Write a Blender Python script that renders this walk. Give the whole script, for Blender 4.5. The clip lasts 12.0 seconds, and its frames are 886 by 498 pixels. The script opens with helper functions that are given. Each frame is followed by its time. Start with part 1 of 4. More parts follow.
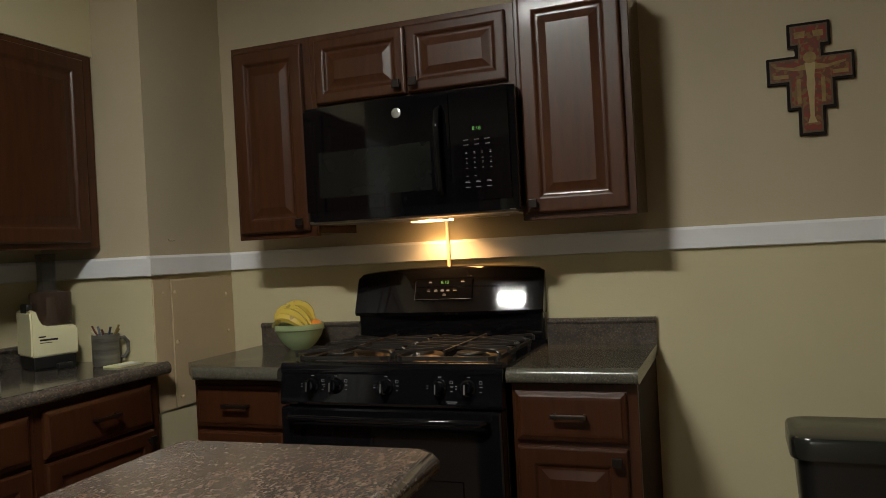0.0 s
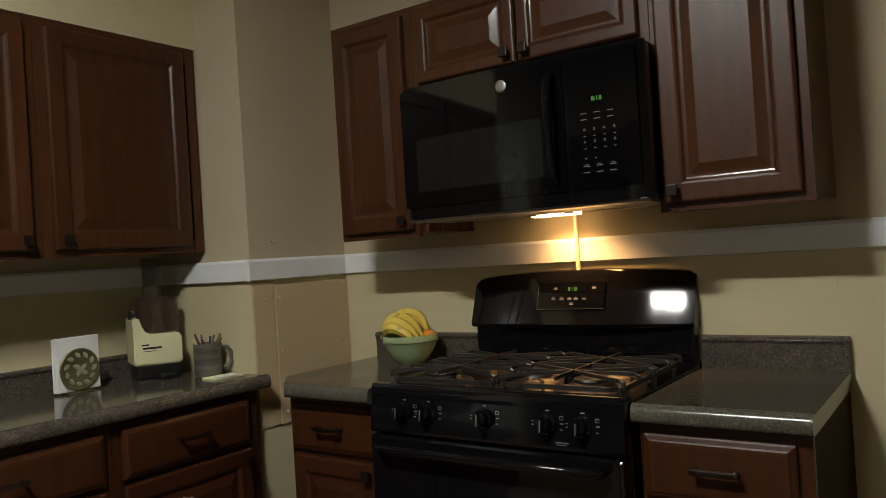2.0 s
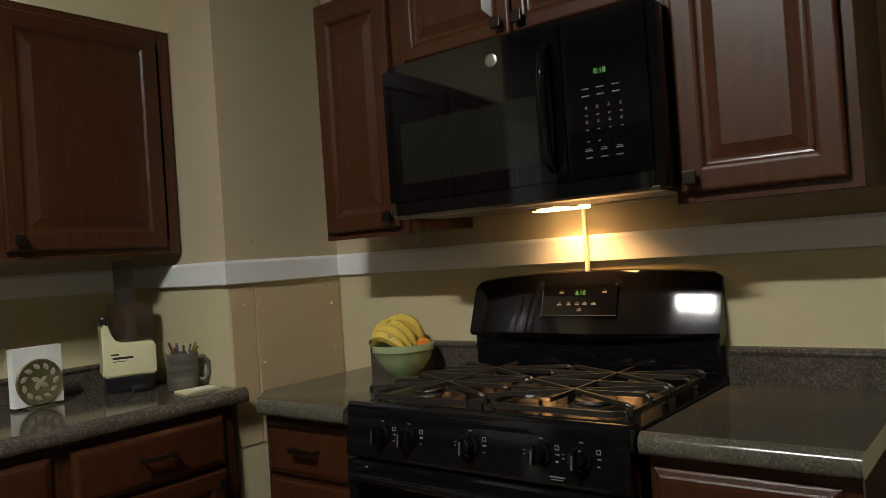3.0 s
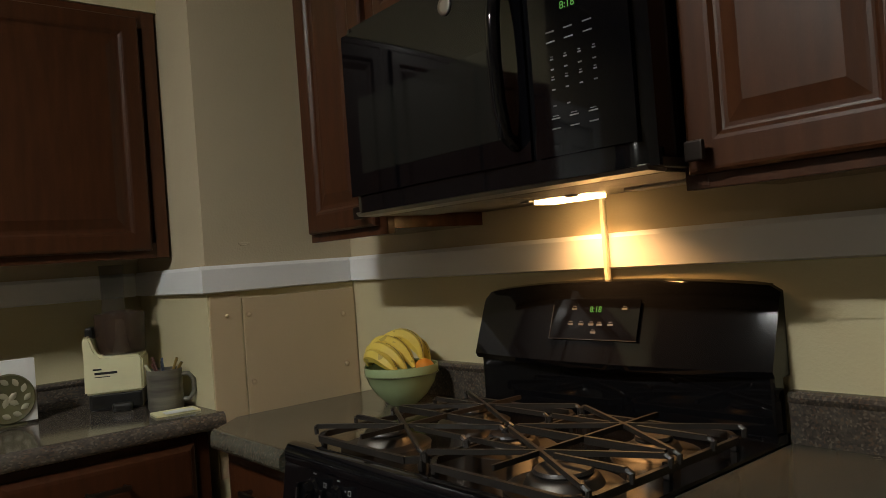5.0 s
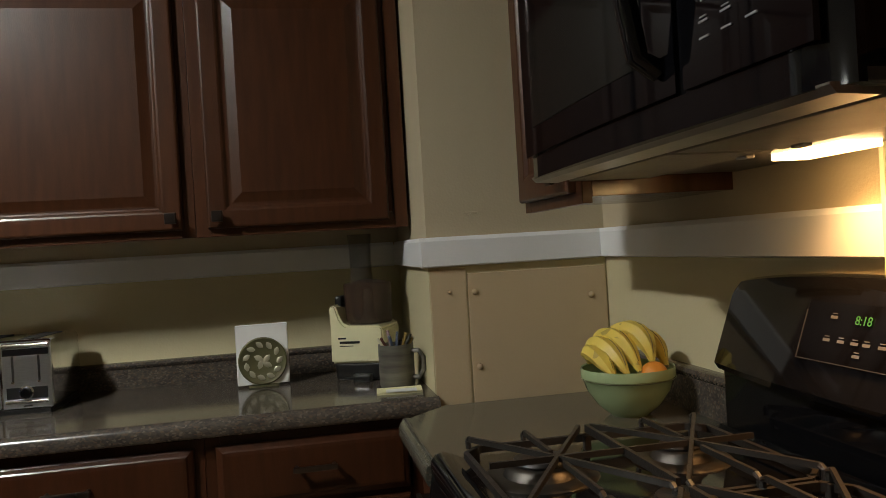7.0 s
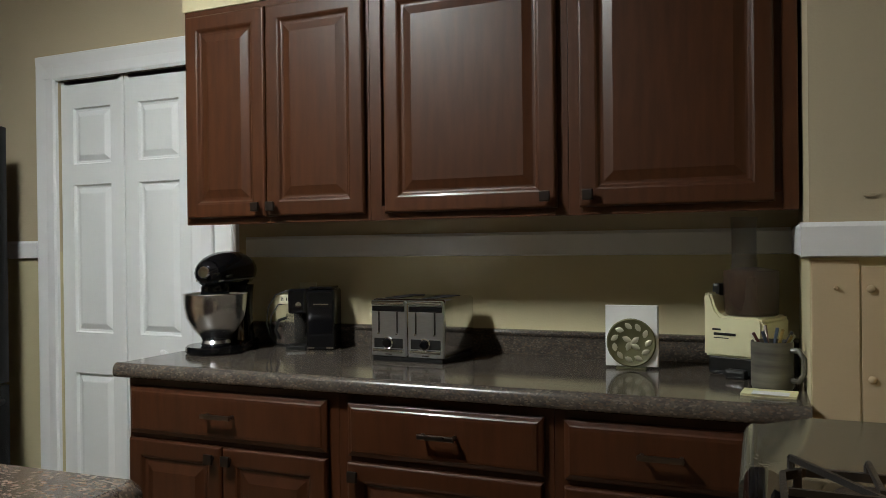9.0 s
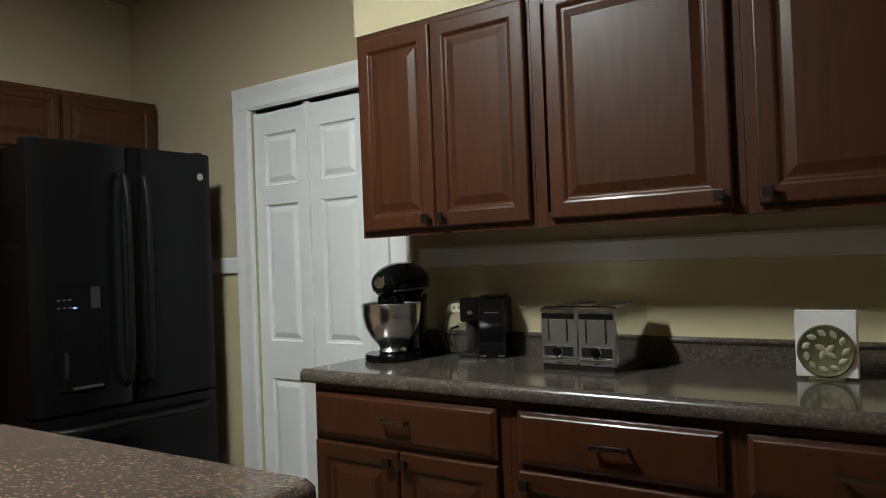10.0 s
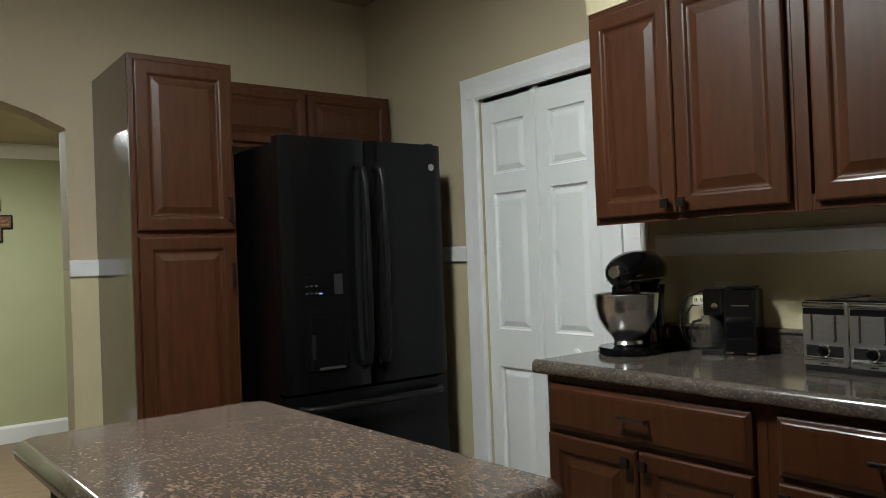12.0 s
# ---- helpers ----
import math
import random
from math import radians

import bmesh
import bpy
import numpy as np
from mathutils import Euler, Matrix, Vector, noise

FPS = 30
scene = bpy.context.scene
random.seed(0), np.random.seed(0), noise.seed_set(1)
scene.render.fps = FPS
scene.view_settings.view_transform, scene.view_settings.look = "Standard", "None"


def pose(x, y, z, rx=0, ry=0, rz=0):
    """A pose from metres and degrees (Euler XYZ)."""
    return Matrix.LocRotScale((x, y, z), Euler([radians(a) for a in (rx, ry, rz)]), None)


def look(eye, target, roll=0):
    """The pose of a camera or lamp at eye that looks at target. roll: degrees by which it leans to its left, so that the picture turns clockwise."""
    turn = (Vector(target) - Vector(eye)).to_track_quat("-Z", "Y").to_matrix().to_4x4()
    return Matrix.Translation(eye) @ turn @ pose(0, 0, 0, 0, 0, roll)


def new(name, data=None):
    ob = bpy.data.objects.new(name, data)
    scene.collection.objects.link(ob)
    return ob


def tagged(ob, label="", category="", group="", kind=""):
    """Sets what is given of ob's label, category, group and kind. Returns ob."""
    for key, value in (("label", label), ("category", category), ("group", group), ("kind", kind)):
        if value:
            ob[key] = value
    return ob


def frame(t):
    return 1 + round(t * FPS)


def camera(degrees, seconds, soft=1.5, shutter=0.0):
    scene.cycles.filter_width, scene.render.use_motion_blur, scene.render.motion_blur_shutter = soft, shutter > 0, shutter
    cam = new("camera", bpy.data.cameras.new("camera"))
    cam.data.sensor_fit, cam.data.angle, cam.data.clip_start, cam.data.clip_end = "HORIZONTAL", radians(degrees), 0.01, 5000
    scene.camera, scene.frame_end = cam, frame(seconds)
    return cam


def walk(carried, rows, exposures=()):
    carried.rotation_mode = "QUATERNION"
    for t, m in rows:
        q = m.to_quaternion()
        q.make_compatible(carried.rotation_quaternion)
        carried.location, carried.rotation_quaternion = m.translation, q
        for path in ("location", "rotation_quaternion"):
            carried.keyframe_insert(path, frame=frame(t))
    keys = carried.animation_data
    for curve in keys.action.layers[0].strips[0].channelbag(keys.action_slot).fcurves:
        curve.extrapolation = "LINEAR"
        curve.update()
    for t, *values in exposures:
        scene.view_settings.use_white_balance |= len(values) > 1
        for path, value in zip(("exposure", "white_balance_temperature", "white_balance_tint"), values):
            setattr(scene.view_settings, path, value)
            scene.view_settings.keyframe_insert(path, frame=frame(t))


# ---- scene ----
cam = camera(60.5, 12.0, soft=0.85)
PATH = [
    (0, (0.178, -0.06, 1.322), (-0.54, 1.806, 1.321), -3.0),
    (0.5, (0.177, 0.043, 1.321), (-0.609, 1.883, 1.313), -3.4),
    (1, (0.219, 0.189, 1.332), (-0.687, 1.972, 1.328), -3.9),
    (1.5, (0.233, 0.316, 1.336), (-0.793, 2.032, 1.342), -3.8),
    (2, (0.204, 0.442, 1.327), (-0.952, 2.074, 1.342), -3.6),
    (2.5, (0.161, 0.605, 1.328), (-1.044, 2.202, 1.345), -3.7),
    (3, (0.152, 0.741, 1.321), (-1.082, 2.315, 1.34), -3.9),
    (3.5, (0.175, 0.919, 1.329), (-1.174, 2.395, 1.35), -4.5),
    (5.5, (0.165, 1.515, 1.32), (-1.473, 2.662, 1.36), -3.8),
    (6, (0.158, 1.679, 1.316), (-1.628, 2.577, 1.368), -3.4),
    (6.5, (0.13, 1.763, 1.313), (-1.762, 2.412, 1.336), -3.5),
    (7, (0.048, 1.881, 1.33), (-1.915, 2.263, 1.322), -3.4),
    (7.5, (0.055, 1.905, 1.299), (-1.943, 1.984, 1.325), -1.6),
    (9.5, (-0.034, 2.15, 1.312), (-1.767, 1.153, 1.31), -1.5),
    (10, (-0.039, 2.147, 1.304), (-1.652, 0.965, 1.332), -2.2),
    (10.5, (0.005, 2.166, 1.298), (-1.487, 0.835, 1.327), -3.1),
    (11, (0.001, 2.148, 1.306), (-1.364, 0.686, 1.338), -3.3),
    (11.5, (-0.05, 2.12, 1.297), (-1.322, 0.577, 1.329), -2.8),
    (12, (-0.067, 2.058, 1.305), (-1.281, 0.468, 1.325), -2.2),
]
walk(cam, [(t, look(eye, target, roll)) for t, eye, target, roll in PATH],
     [(0, -0.17, 6500, 10), (2.5, -0.08, 6500, 10), (3.5, -0.06, 6500, 10), (5.5, -0.28, 6550, 10), (6.5, -0.15, 6450, 9), (7, -0.05, 6420, 9), (7.5, 0.16, 6400, 9), (9.5, 0.16, 6100, 7), (10.5, 0.03, 6100, 6), (12, 0.10, 6050, 6)])


# ---- world and light ----
world = bpy.data.worlds.new("night")
scene.world = world
world.use_nodes = True
world.node_tree.nodes["Background"].inputs[0].default_value = (0.5, 0.55, 0.65, 1)
world.node_tree.nodes["Background"].inputs[1].default_value = 0.01


def area_lamp(name, at, target, sx, sy, watts, colour, spread=180):
    data = bpy.data.lights.new(name, "AREA")
    data.shape, data.size, data.size_y, data.energy, data.color = "RECTANGLE", sx, sy, watts, colour
    data.spread = radians(spread)
    ob = new(name, data)
    ob.matrix_world = look(at, target)
    return ob


LAMP = (-0.74, 0.45, 2.66)
area_lamp("hall_lamp", (-0.40, -3.15, 2.26), (-0.40, -3.149, 0), 0.28, 0.60, 38, (1.0, 1.0, 0.93))
area_lamp("cooktop_lamp", (-0.835, 2.590, 1.418), (-0.825, 2.612, 0.9), 0.18, 0.06, 1.75, (1.0, 0.50, 0.17), 122)

# ---- materials ----


def material(name, colour, rough=0.5, metal=0.0, colour2=None, scale=8.0, spots=None, spot_scale=60.0, bump=0.0, bump_scale=120.0,
             coat=0.0, stretch=None, emit=None, emit_strength=0.0, transmission=0.0, alpha=1.0, rough_var=0.06, ior=1.5, variety=0.0, spot_mix=0.78):
    m = bpy.data.materials.new(name)
    m.use_nodes = True
    nt = m.node_tree
    b = nt.nodes["Principled BSDF"]
    b.inputs["Metallic"].default_value = metal
    b.inputs["IOR"].default_value = ior
    b.inputs["Coat Weight"].default_value = coat
    b.inputs["Coat Roughness"].default_value = 0.12
    b.inputs["Transmission Weight"].default_value = transmission
    b.inputs["Alpha"].default_value = alpha
    co = nt.nodes.new("ShaderNodeTexCoord")
    mp = nt.nodes.new("ShaderNodeMapping")
    nt.links.new(co.outputs["Object"], mp.inputs["Vector"])
    if stretch:
        mp.inputs["Scale"].default_value = stretch

    def ramp(src, stops):
        r = nt.nodes.new("ShaderNodeValToRGB")
        e = r.color_ramp.elements
        e[0].position, e[0].color = stops[0][0], (*stops[0][1], 1)
        e[1].position, e[1].color = stops[-1][0], (*stops[-1][1], 1)
        for p, c in stops[1:-1]:
            n = e.new(p)
            n.color = (*c, 1)
        nt.links.new(src, r.inputs[0])
        return r

    def noise_node(s, detail=4.0):
        n = nt.nodes.new("ShaderNodeTexNoise")
        n.inputs["Scale"].default_value, n.inputs["Detail"].default_value = s, detail
        nt.links.new(mp.outputs[0], n.inputs["Vector"])
        return n

    colour2 = colour2 or tuple(c * 0.88 for c in colour)
    base = ramp(noise_node(scale).outputs["Fac"], [(0.35, colour), (0.68, colour2)])
    out = base.outputs[0]
    if spots:
        v = nt.nodes.new("ShaderNodeTexVoronoi")
        v.inputs["Scale"].default_value = spot_scale
        nt.links.new(mp.outputs[0], v.inputs["Vector"])
        sep = nt.nodes.new("ShaderNodeSeparateColor")
        nt.links.new(v.outputs["Color"], sep.inputs[0])
        r = ramp(sep.outputs[0], [(i / len(spots), c) for i, c in enumerate(spots)])
        r.color_ramp.interpolation = "CONSTANT"
        mix = nt.nodes.new("ShaderNodeMix")
        mix.data_type = "RGBA"
        mix.inputs[0].default_value = spot_mix
        nt.links.new(out, mix.inputs[6])
        nt.links.new(r.outputs[0], mix.inputs[7])
        out = mix.outputs[2]
    if variety:
        info = nt.nodes.new("ShaderNodeObjectInfo")
        hsv = nt.nodes.new("ShaderNodeHueSaturation")
        rng = nt.nodes.new("ShaderNodeMapRange")
        rng.inputs[3].default_value, rng.inputs[4].default_value = 1 - variety, 1 + variety
        nt.links.new(info.outputs["Random"], rng.inputs[0])
        nt.links.new(rng.outputs[0], hsv.inputs["Value"])
        nt.links.new(out, hsv.inputs["Color"])
        out = hsv.outputs[0]
    nt.links.new(out, b.inputs["Base Color"])
    rr = nt.nodes.new("ShaderNodeMapRange")
    rr.inputs[3].default_value, rr.inputs[4].default_value = max(0.02, rough - rough_var), min(1, rough + rough_var)
    nt.links.new(noise_node(scale * 2.3).outputs["Fac"], rr.inputs[0])
    nt.links.new(rr.outputs[0], b.inputs["Roughness"])
    if bump:
        bp = nt.nodes.new("ShaderNodeBump")
        bp.inputs["Strength"].default_value, bp.inputs["Distance"].default_value = bump, 0.002
        nt.links.new(noise_node(bump_scale, 2.0).outputs["Fac"], bp.inputs["Height"])
        nt.links.new(bp.outputs[0], b.inputs["Normal"])
    if emit:
        b.inputs["Emission Color"].default_value = (*emit, 1)
        b.inputs["Emission Strength"].default_value = emit_strength
    return m


WALL_UP = material("taupe_paint", (0.500, 0.425, 0.290), 0.75, colour2=(0.468, 0.398, 0.272), scale=2.5, bump=0.25, bump_scale=160)
WALL_LOW = material("khaki_paint", (0.590, 0.528, 0.328), 0.7, colour2=(0.565, 0.498, 0.312), scale=2.5, bump=0.25, bump_scale=160)
WALL_HALL = material("olive_paint", (0.45, 0.455, 0.27), 0.75, scale=2.0, bump=0.2, bump_scale=160)
PANEL_TAN = material("tan_panel_paint", (0.555, 0.432, 0.270), 0.6, colour2=(0.525, 0.408, 0.255), scale=3, bump=0.15)
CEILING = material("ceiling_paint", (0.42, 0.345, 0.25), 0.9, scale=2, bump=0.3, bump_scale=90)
WHITE = material("white_trim_paint", (0.80, 0.81, 0.82), 0.38, colour2=(0.76, 0.77, 0.78), scale=4, bump=0.08)
DOORWHITE = material("white_door_paint", (0.78, 0.80, 0.80), 0.42, colour2=(0.74, 0.76, 0.77), scale=3, bump=0.18, bump_scale=200, stretch=(1, 1, 0.15))
FLOOR = material("brown_floor", (0.25, 0.17, 0.105), 0.45, colour2=(0.19, 0.125, 0.08), scale=5, bump=0.2, stretch=(1, 6, 1))
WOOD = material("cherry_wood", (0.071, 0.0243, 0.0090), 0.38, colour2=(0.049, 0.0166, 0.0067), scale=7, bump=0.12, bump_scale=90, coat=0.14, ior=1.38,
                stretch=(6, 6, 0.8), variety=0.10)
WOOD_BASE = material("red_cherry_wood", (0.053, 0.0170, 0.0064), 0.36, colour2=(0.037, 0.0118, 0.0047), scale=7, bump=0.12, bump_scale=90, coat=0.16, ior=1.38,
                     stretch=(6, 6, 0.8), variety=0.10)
WOOD_SIDE = material("cherry_veneer", (0.10, 0.036, 0.018), 0.22, colour2=(0.062, 0.021, 0.011), scale=5, bump=0.05, coat=0.5, stretch=(6, 6, 0.8))
WOOD_DARK = material("dark_cabinet_wood", (0.035, 0.012, 0.007), 0.6, ior=1.14, scale=7, stretch=(6, 6, 0.8))
def laminate(name, colour, colour2, rough, ior, fleck, size=270):
    return material(name, colour, rough, colour2=colour2, scale=34, spot_mix=fleck, rough_var=0.02, ior=ior,
                    spots=[(0.030, 0.025, 0.023), (0.075, 0.056, 0.045), (0.145, 0.082, 0.048), (0.042, 0.036, 0.033), (0.095, 0.072, 0.057), (0.20, 0.160, 0.125), (0.055, 0.042, 0.035), (0.11, 0.076, 0.054), (0.034, 0.029, 0.026), (0.085, 0.060, 0.046)],
                    spot_scale=size, stretch=(1, 0.62, 1))


LAMINATE = laminate("worn_speckled_laminate", (0.130, 0.092, 0.070), (0.036, 0.030, 0.027), 0.13, 1.28, 0.60, 235)
LAMINATE_LONG = laminate("polished_speckled_laminate", (0.098, 0.088, 0.075), (0.052, 0.047, 0.041), 0.11, 1.50, 0.42, 250)
LAMINATE_EDGE = laminate("worn_edge_laminate", (0.105, 0.094, 0.080), (0.056, 0.050, 0.044), 0.21, 1.62, 0.42, 250)
LAMINATE_TRIM = laminate("polished_edge_laminate", (0.115, 0.090, 0.072), (0.042, 0.036, 0.032), 0.10, 1.55, 0.55, 290)
LAMINATE_RANGE = laminate("glossy_speckled_laminate", (0.104, 0.110, 0.084), (0.074, 0.078, 0.060), 0.17, 1.50, 0.40, 280)
BRONZE = material("dark_bronze", (0.03, 0.022, 0.018), 0.38, metal=0.7, scale=20)
PULL = material("rubbed_bronze", (0.17, 0.14, 0.12), 0.30, metal=1.0, scale=20)
BLACK = material("black_enamel", (0.005, 0.005, 0.006), 0.065, scale=10, rough_var=0.015, ior=1.42)
BLACK_GLASS = material("black_glass", (0.003, 0.003, 0.004), 0.045, scale=10, rough_var=0.01, ior=1.44)
BLACK_TEX = material("black_textured_steel", (0.0045, 0.0045, 0.005), 0.20, scale=30, bump=0.10, bump_scale=500, ior=1.27)
BLACK_PLASTIC = material("black_plastic", (0.012, 0.012, 0.012), 0.32, scale=25, bump=0.05)
IRON = material("cast_iron", (0.022, 0.019, 0.017), 0.42, scale=40, bump=0.35, bump_scale=300)
ALU = material("brushed_aluminium", (0.55, 0.54, 0.52), 0.32, metal=1.0, scale=30)
BURNER = material("heat_stained_aluminium", (0.11, 0.10, 0.09), 0.48, metal=1.0, scale=30)
CHROME = material("chrome", (0.82, 0.83, 0.85), 0.10, metal=1.0, scale=14, rough_var=0.03)
STEEL = material("brushed_steel", (0.80, 0.80, 0.79), 0.24, metal=1.0, scale=12, rough_var=0.015)
SATIN = material("satin_steel", (0.74, 0.76, 0.80), 0.30, metal=1.0, scale=40, rough_var=0.03, stretch=(1, 1, 12))
HOOD = material("grey_hood_metal", (0.16, 0.15, 0.14), 0.4, metal=0.8, scale=12)
CREAM = material("cream_plastic", (0.76, 0.72, 0.46), 0.35, scale=5, bump=0.03)
SMOKE = material("smoky_clear_plastic", (0.075, 0.048, 0.034), 0.08, scale=6, alpha=0.62)
CLEAR = material("clear_plastic", (0.10, 0.09, 0.08), 0.07, scale=6, alpha=0.20)
BOWLGREEN = material("celadon_glaze", (0.36, 0.45, 0.24), 0.18, colour2=(0.31, 0.40, 0.21), scale=6, coat=0.3)
BANANA = material("banana_peel", (0.78, 0.60, 0.11), 0.45, colour2=(0.66, 0.50, 0.09), scale=14, spots=[(0.74, 0.56, 0.10)] * 9 + [(0.16, 0.09, 0.03)], spot_scale=45, spot_mix=0.45)
STEM = material("banana_stem", (0.20, 0.17, 0.04), 0.6, colour2=(0.05, 0.035, 0.015), scale=30)
ORANGE = material("orange_peel", (0.72, 0.27, 0.03), 0.5, scale=10, bump=0.4, bump_scale=300)
PAPER = material("white_paper", (0.82, 0.82, 0.80), 0.8, scale=5)
YELLOWPAPER = material("yellow_paper", (0.82, 0.78, 0.48), 0.8, scale=5)
DISC = material("bronze_green_disc", (0.17, 0.16, 0.08), 0.45, metal=0.4, colour2=(0.12, 0.115, 0.06), scale=18)
DISC_RELIEF = material("worn_pewter_relief", (0.52, 0.50, 0.36), 0.4, metal=0.5, scale=30)
MUG = material("striped_stoneware", (0.17, 0.16, 0.13), 0.4, colour2=(0.05, 0.045, 0.04), scale=9, stretch=(0.6, 0.6, 5), bump=0.08)
PENCIL_A = material("pencil_yellow", (0.30, 0.21, 0.06), 0.4)
PENCIL_B = material("pencil_red", (0.10, 0.03, 0.025), 0.4)
PENCIL_C = material("pencil_blue", (0.05, 0.07, 0.12), 0.4)
KEYWHITE = material("pale_key_print", (0.25, 0.25, 0.25), 0.5)
KEYDIM = material("faint_key_print", (0.10, 0.10, 0.105), 0.5)
MATTE = material("matte_black_handle", (0.006, 0.006, 0.0065), 0.42, scale=20, ior=1.3)
GREENLED = material("green_led", (0.02, 0.05, 0.02), 0.5, emit=(0.25, 1.0, 0.12), emit_strength=0.22)
BLUELED = material("blue_led", (0.02, 0.02, 0.05), 0.5, emit=(0.35, 0.4, 1.0), emit_strength=1.6)
LENS = material("lit_lamp_lens", (0.8, 0.7, 0.5), 0.4, emit=(1.0, 0.60, 0.24), emit_strength=12)
DIFFUSER = material("lit_diffuser", (0.8, 0.8, 0.8), 0.4, emit=(0.98, 0.975, 0.90), emit_strength=430)
FILTER = material("grease_filter_mesh", (0.30, 0.28, 0.25), 0.45, metal=0.6, scale=12, bump=0.3, bump_scale=700)
LENS_OFF = material("frosted_lens", (0.55, 0.50, 0.42), 0.3)
IVORY = material("ivory_plastic", (0.70, 0.66, 0.50), 0.35)
ICON_DARK = material("icon_dark_edge", (0.012, 0.008, 0.007), 0.6, scale=20, ior=1.25)
ICON_RED = material("icon_red_ground", (0.21, 0.045, 0.03), 0.45, colour2=(0.16, 0.07, 0.03), scale=30, spots=[(0.24, 0.03, 0.02), (0.20, 0.12, 0.04), (0.17, 0.04, 0.03), (0.12, 0.05, 0.03)], spot_scale=90)
ICON_GOLD = material("icon_gold_paint", (0.30, 0.21, 0.07), 0.45, colour2=(0.20, 0.13, 0.05), scale=40)
ICON_PALE = material("icon_pale_paint", (0.42, 0.33, 0.16), 0.5, scale=40)
ICON_BORDER = material("icon_border_paint", (0.12, 0.085, 0.045), 0.5, scale=40)
SOFTBLACK = material("matte_black_lid", (0.02, 0.021, 0.018), 0.2, scale=12, colour2=(0.019, 0.020, 0.017))
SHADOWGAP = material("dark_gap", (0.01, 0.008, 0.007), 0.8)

# ---- mesh helpers ----


def thing(name, x, y, z, turn=0.0, label="", category="", group=""):
    e = new(name)
    e.matrix_world = pose(x, y, z, 0, 0, turn)
    e.empty_display_size = 0.05
    return tagged(e, label, category, group)


def part(name, bm, mat, parent=None, label="", smooth=False):
    me = bpy.data.meshes.new(name)
    bmesh.ops.recalc_face_normals(bm, faces=bm.faces)
    if smooth:
        for f in bm.faces:
            f.smooth = True
    bm.to_mesh(me)
    bm.free()
    me.materials.append(mat)
    if smooth:
        me.set_sharp_from_angle(angle=radians(38))
    ob = new(name, me)
    if parent:
        ob.parent = parent
    if label:
        ob["label"] = label
    return ob


def structure(name, bm, mats, label, category):
    ob = part(name, bm, mats[0])
    for m in mats[1:]:
        ob.data.materials.append(m)
    return tagged(ob, label, category, "", "structure")


def box(x0, y0, z0, x1, y1, z1, bevel=0.0, bm=None, seg=2, slot=0):
    own = bmesh.new()
    bmesh.ops.create_cube(own, size=1)
    for v in own.verts:
        v.co = Vector(((x0 + x1) / 2 + v.co.x * (x1 - x0), (y0 + y1) / 2 + v.co.y * (y1 - y0), (z0 + z1) / 2 + v.co.z * (z1 - z0)))
    if bevel:
        bmesh.ops.bevel(own, geom=list(own.edges), offset=bevel, segments=seg, affect="EDGES", profile=0.6)
    for f in own.faces:
        f.material_index = slot
    return merge(bm, own)


def merge(bm, own):
    if bm is None:
        return own
    me = bpy.data.meshes.new("tmp")
    own.to_mesh(me)
    own.free()
    bm.from_mesh(me)
    bpy.data.meshes.remove(me)
    return bm


def rod(a, b, r, seg=10, bm=None, r2=None):
    """A round bar from a to b."""
    own = bmesh.new()
    a, b = Vector(a), Vector(b)
    d = b - a
    m = Matrix.Translation((a + b) / 2) @ d.to_track_quat("Z", "Y").to_matrix().to_4x4()
    bmesh.ops.create_cone(own, cap_ends=True, segments=seg, radius1=r, radius2=r if r2 is None else r2, depth=d.length, matrix=m)
    return merge(bm, own)


def tube(points, r, seg=8, bm=None, taper=None):
    """A round bar along a line of points."""
    own = bmesh.new()
    pts = [Vector(p) for p in points]
    rings = []
    last = q = None
    for i, p in enumerate(pts):
        d = (pts[min(i + 1, len(pts) - 1)] - pts[max(i - 1, 0)]).normalized()
        q = d.to_track_quat("Z", "Y") if q is None else last.rotation_difference(d) @ q
        last = d
        rad = r * (taper[i] if taper else 1)
        rings.append([own.verts.new(p + q @ Vector((rad * math.cos(2 * math.pi * k / seg), rad * math.sin(2 * math.pi * k / seg), 0))) for k in range(seg)])
    for u, v in zip(rings, rings[1:]):
        for k in range(seg):
            own.faces.new((u[k], u[(k + 1) % seg], v[(k + 1) % seg], v[k]))
    own.faces.new(rings[0][::-1])
    own.faces.new(rings[-1])
    return merge(bm, own)


def lathe(profile, seg=32, bm=None, at=(0, 0, 0), m=None):
    """Turns a profile of (radius, height) round the z axis."""
    own = bmesh.new()
    rings = []
    for r, z in profile:
        if r < 1e-6:
            rings.append([own.verts.new((at[0], at[1], at[2] + z))])
        else:
            rings.append([own.verts.new((at[0] + r * math.cos(2 * math.pi * k / seg), at[1] + r * math.sin(2 * math.pi * k / seg), at[2] + z)) for k in range(seg)])
    for u, v in zip(rings, rings[1:]):
        for k in range(seg):
            k2 = (k + 1) % seg
            if len(u) == 1 and len(v) == 1:
                continue
            if len(u) == 1:
                own.faces.new((u[0], v[k2], v[k]))
            elif len(v) == 1:
                own.faces.new((u[k], u[k2], v[0]))
            else:
                own.faces.new((u[k], u[k2], v[k2], v[k]))
    if m is not None:
        own.transform(m)
    return merge(bm, own)


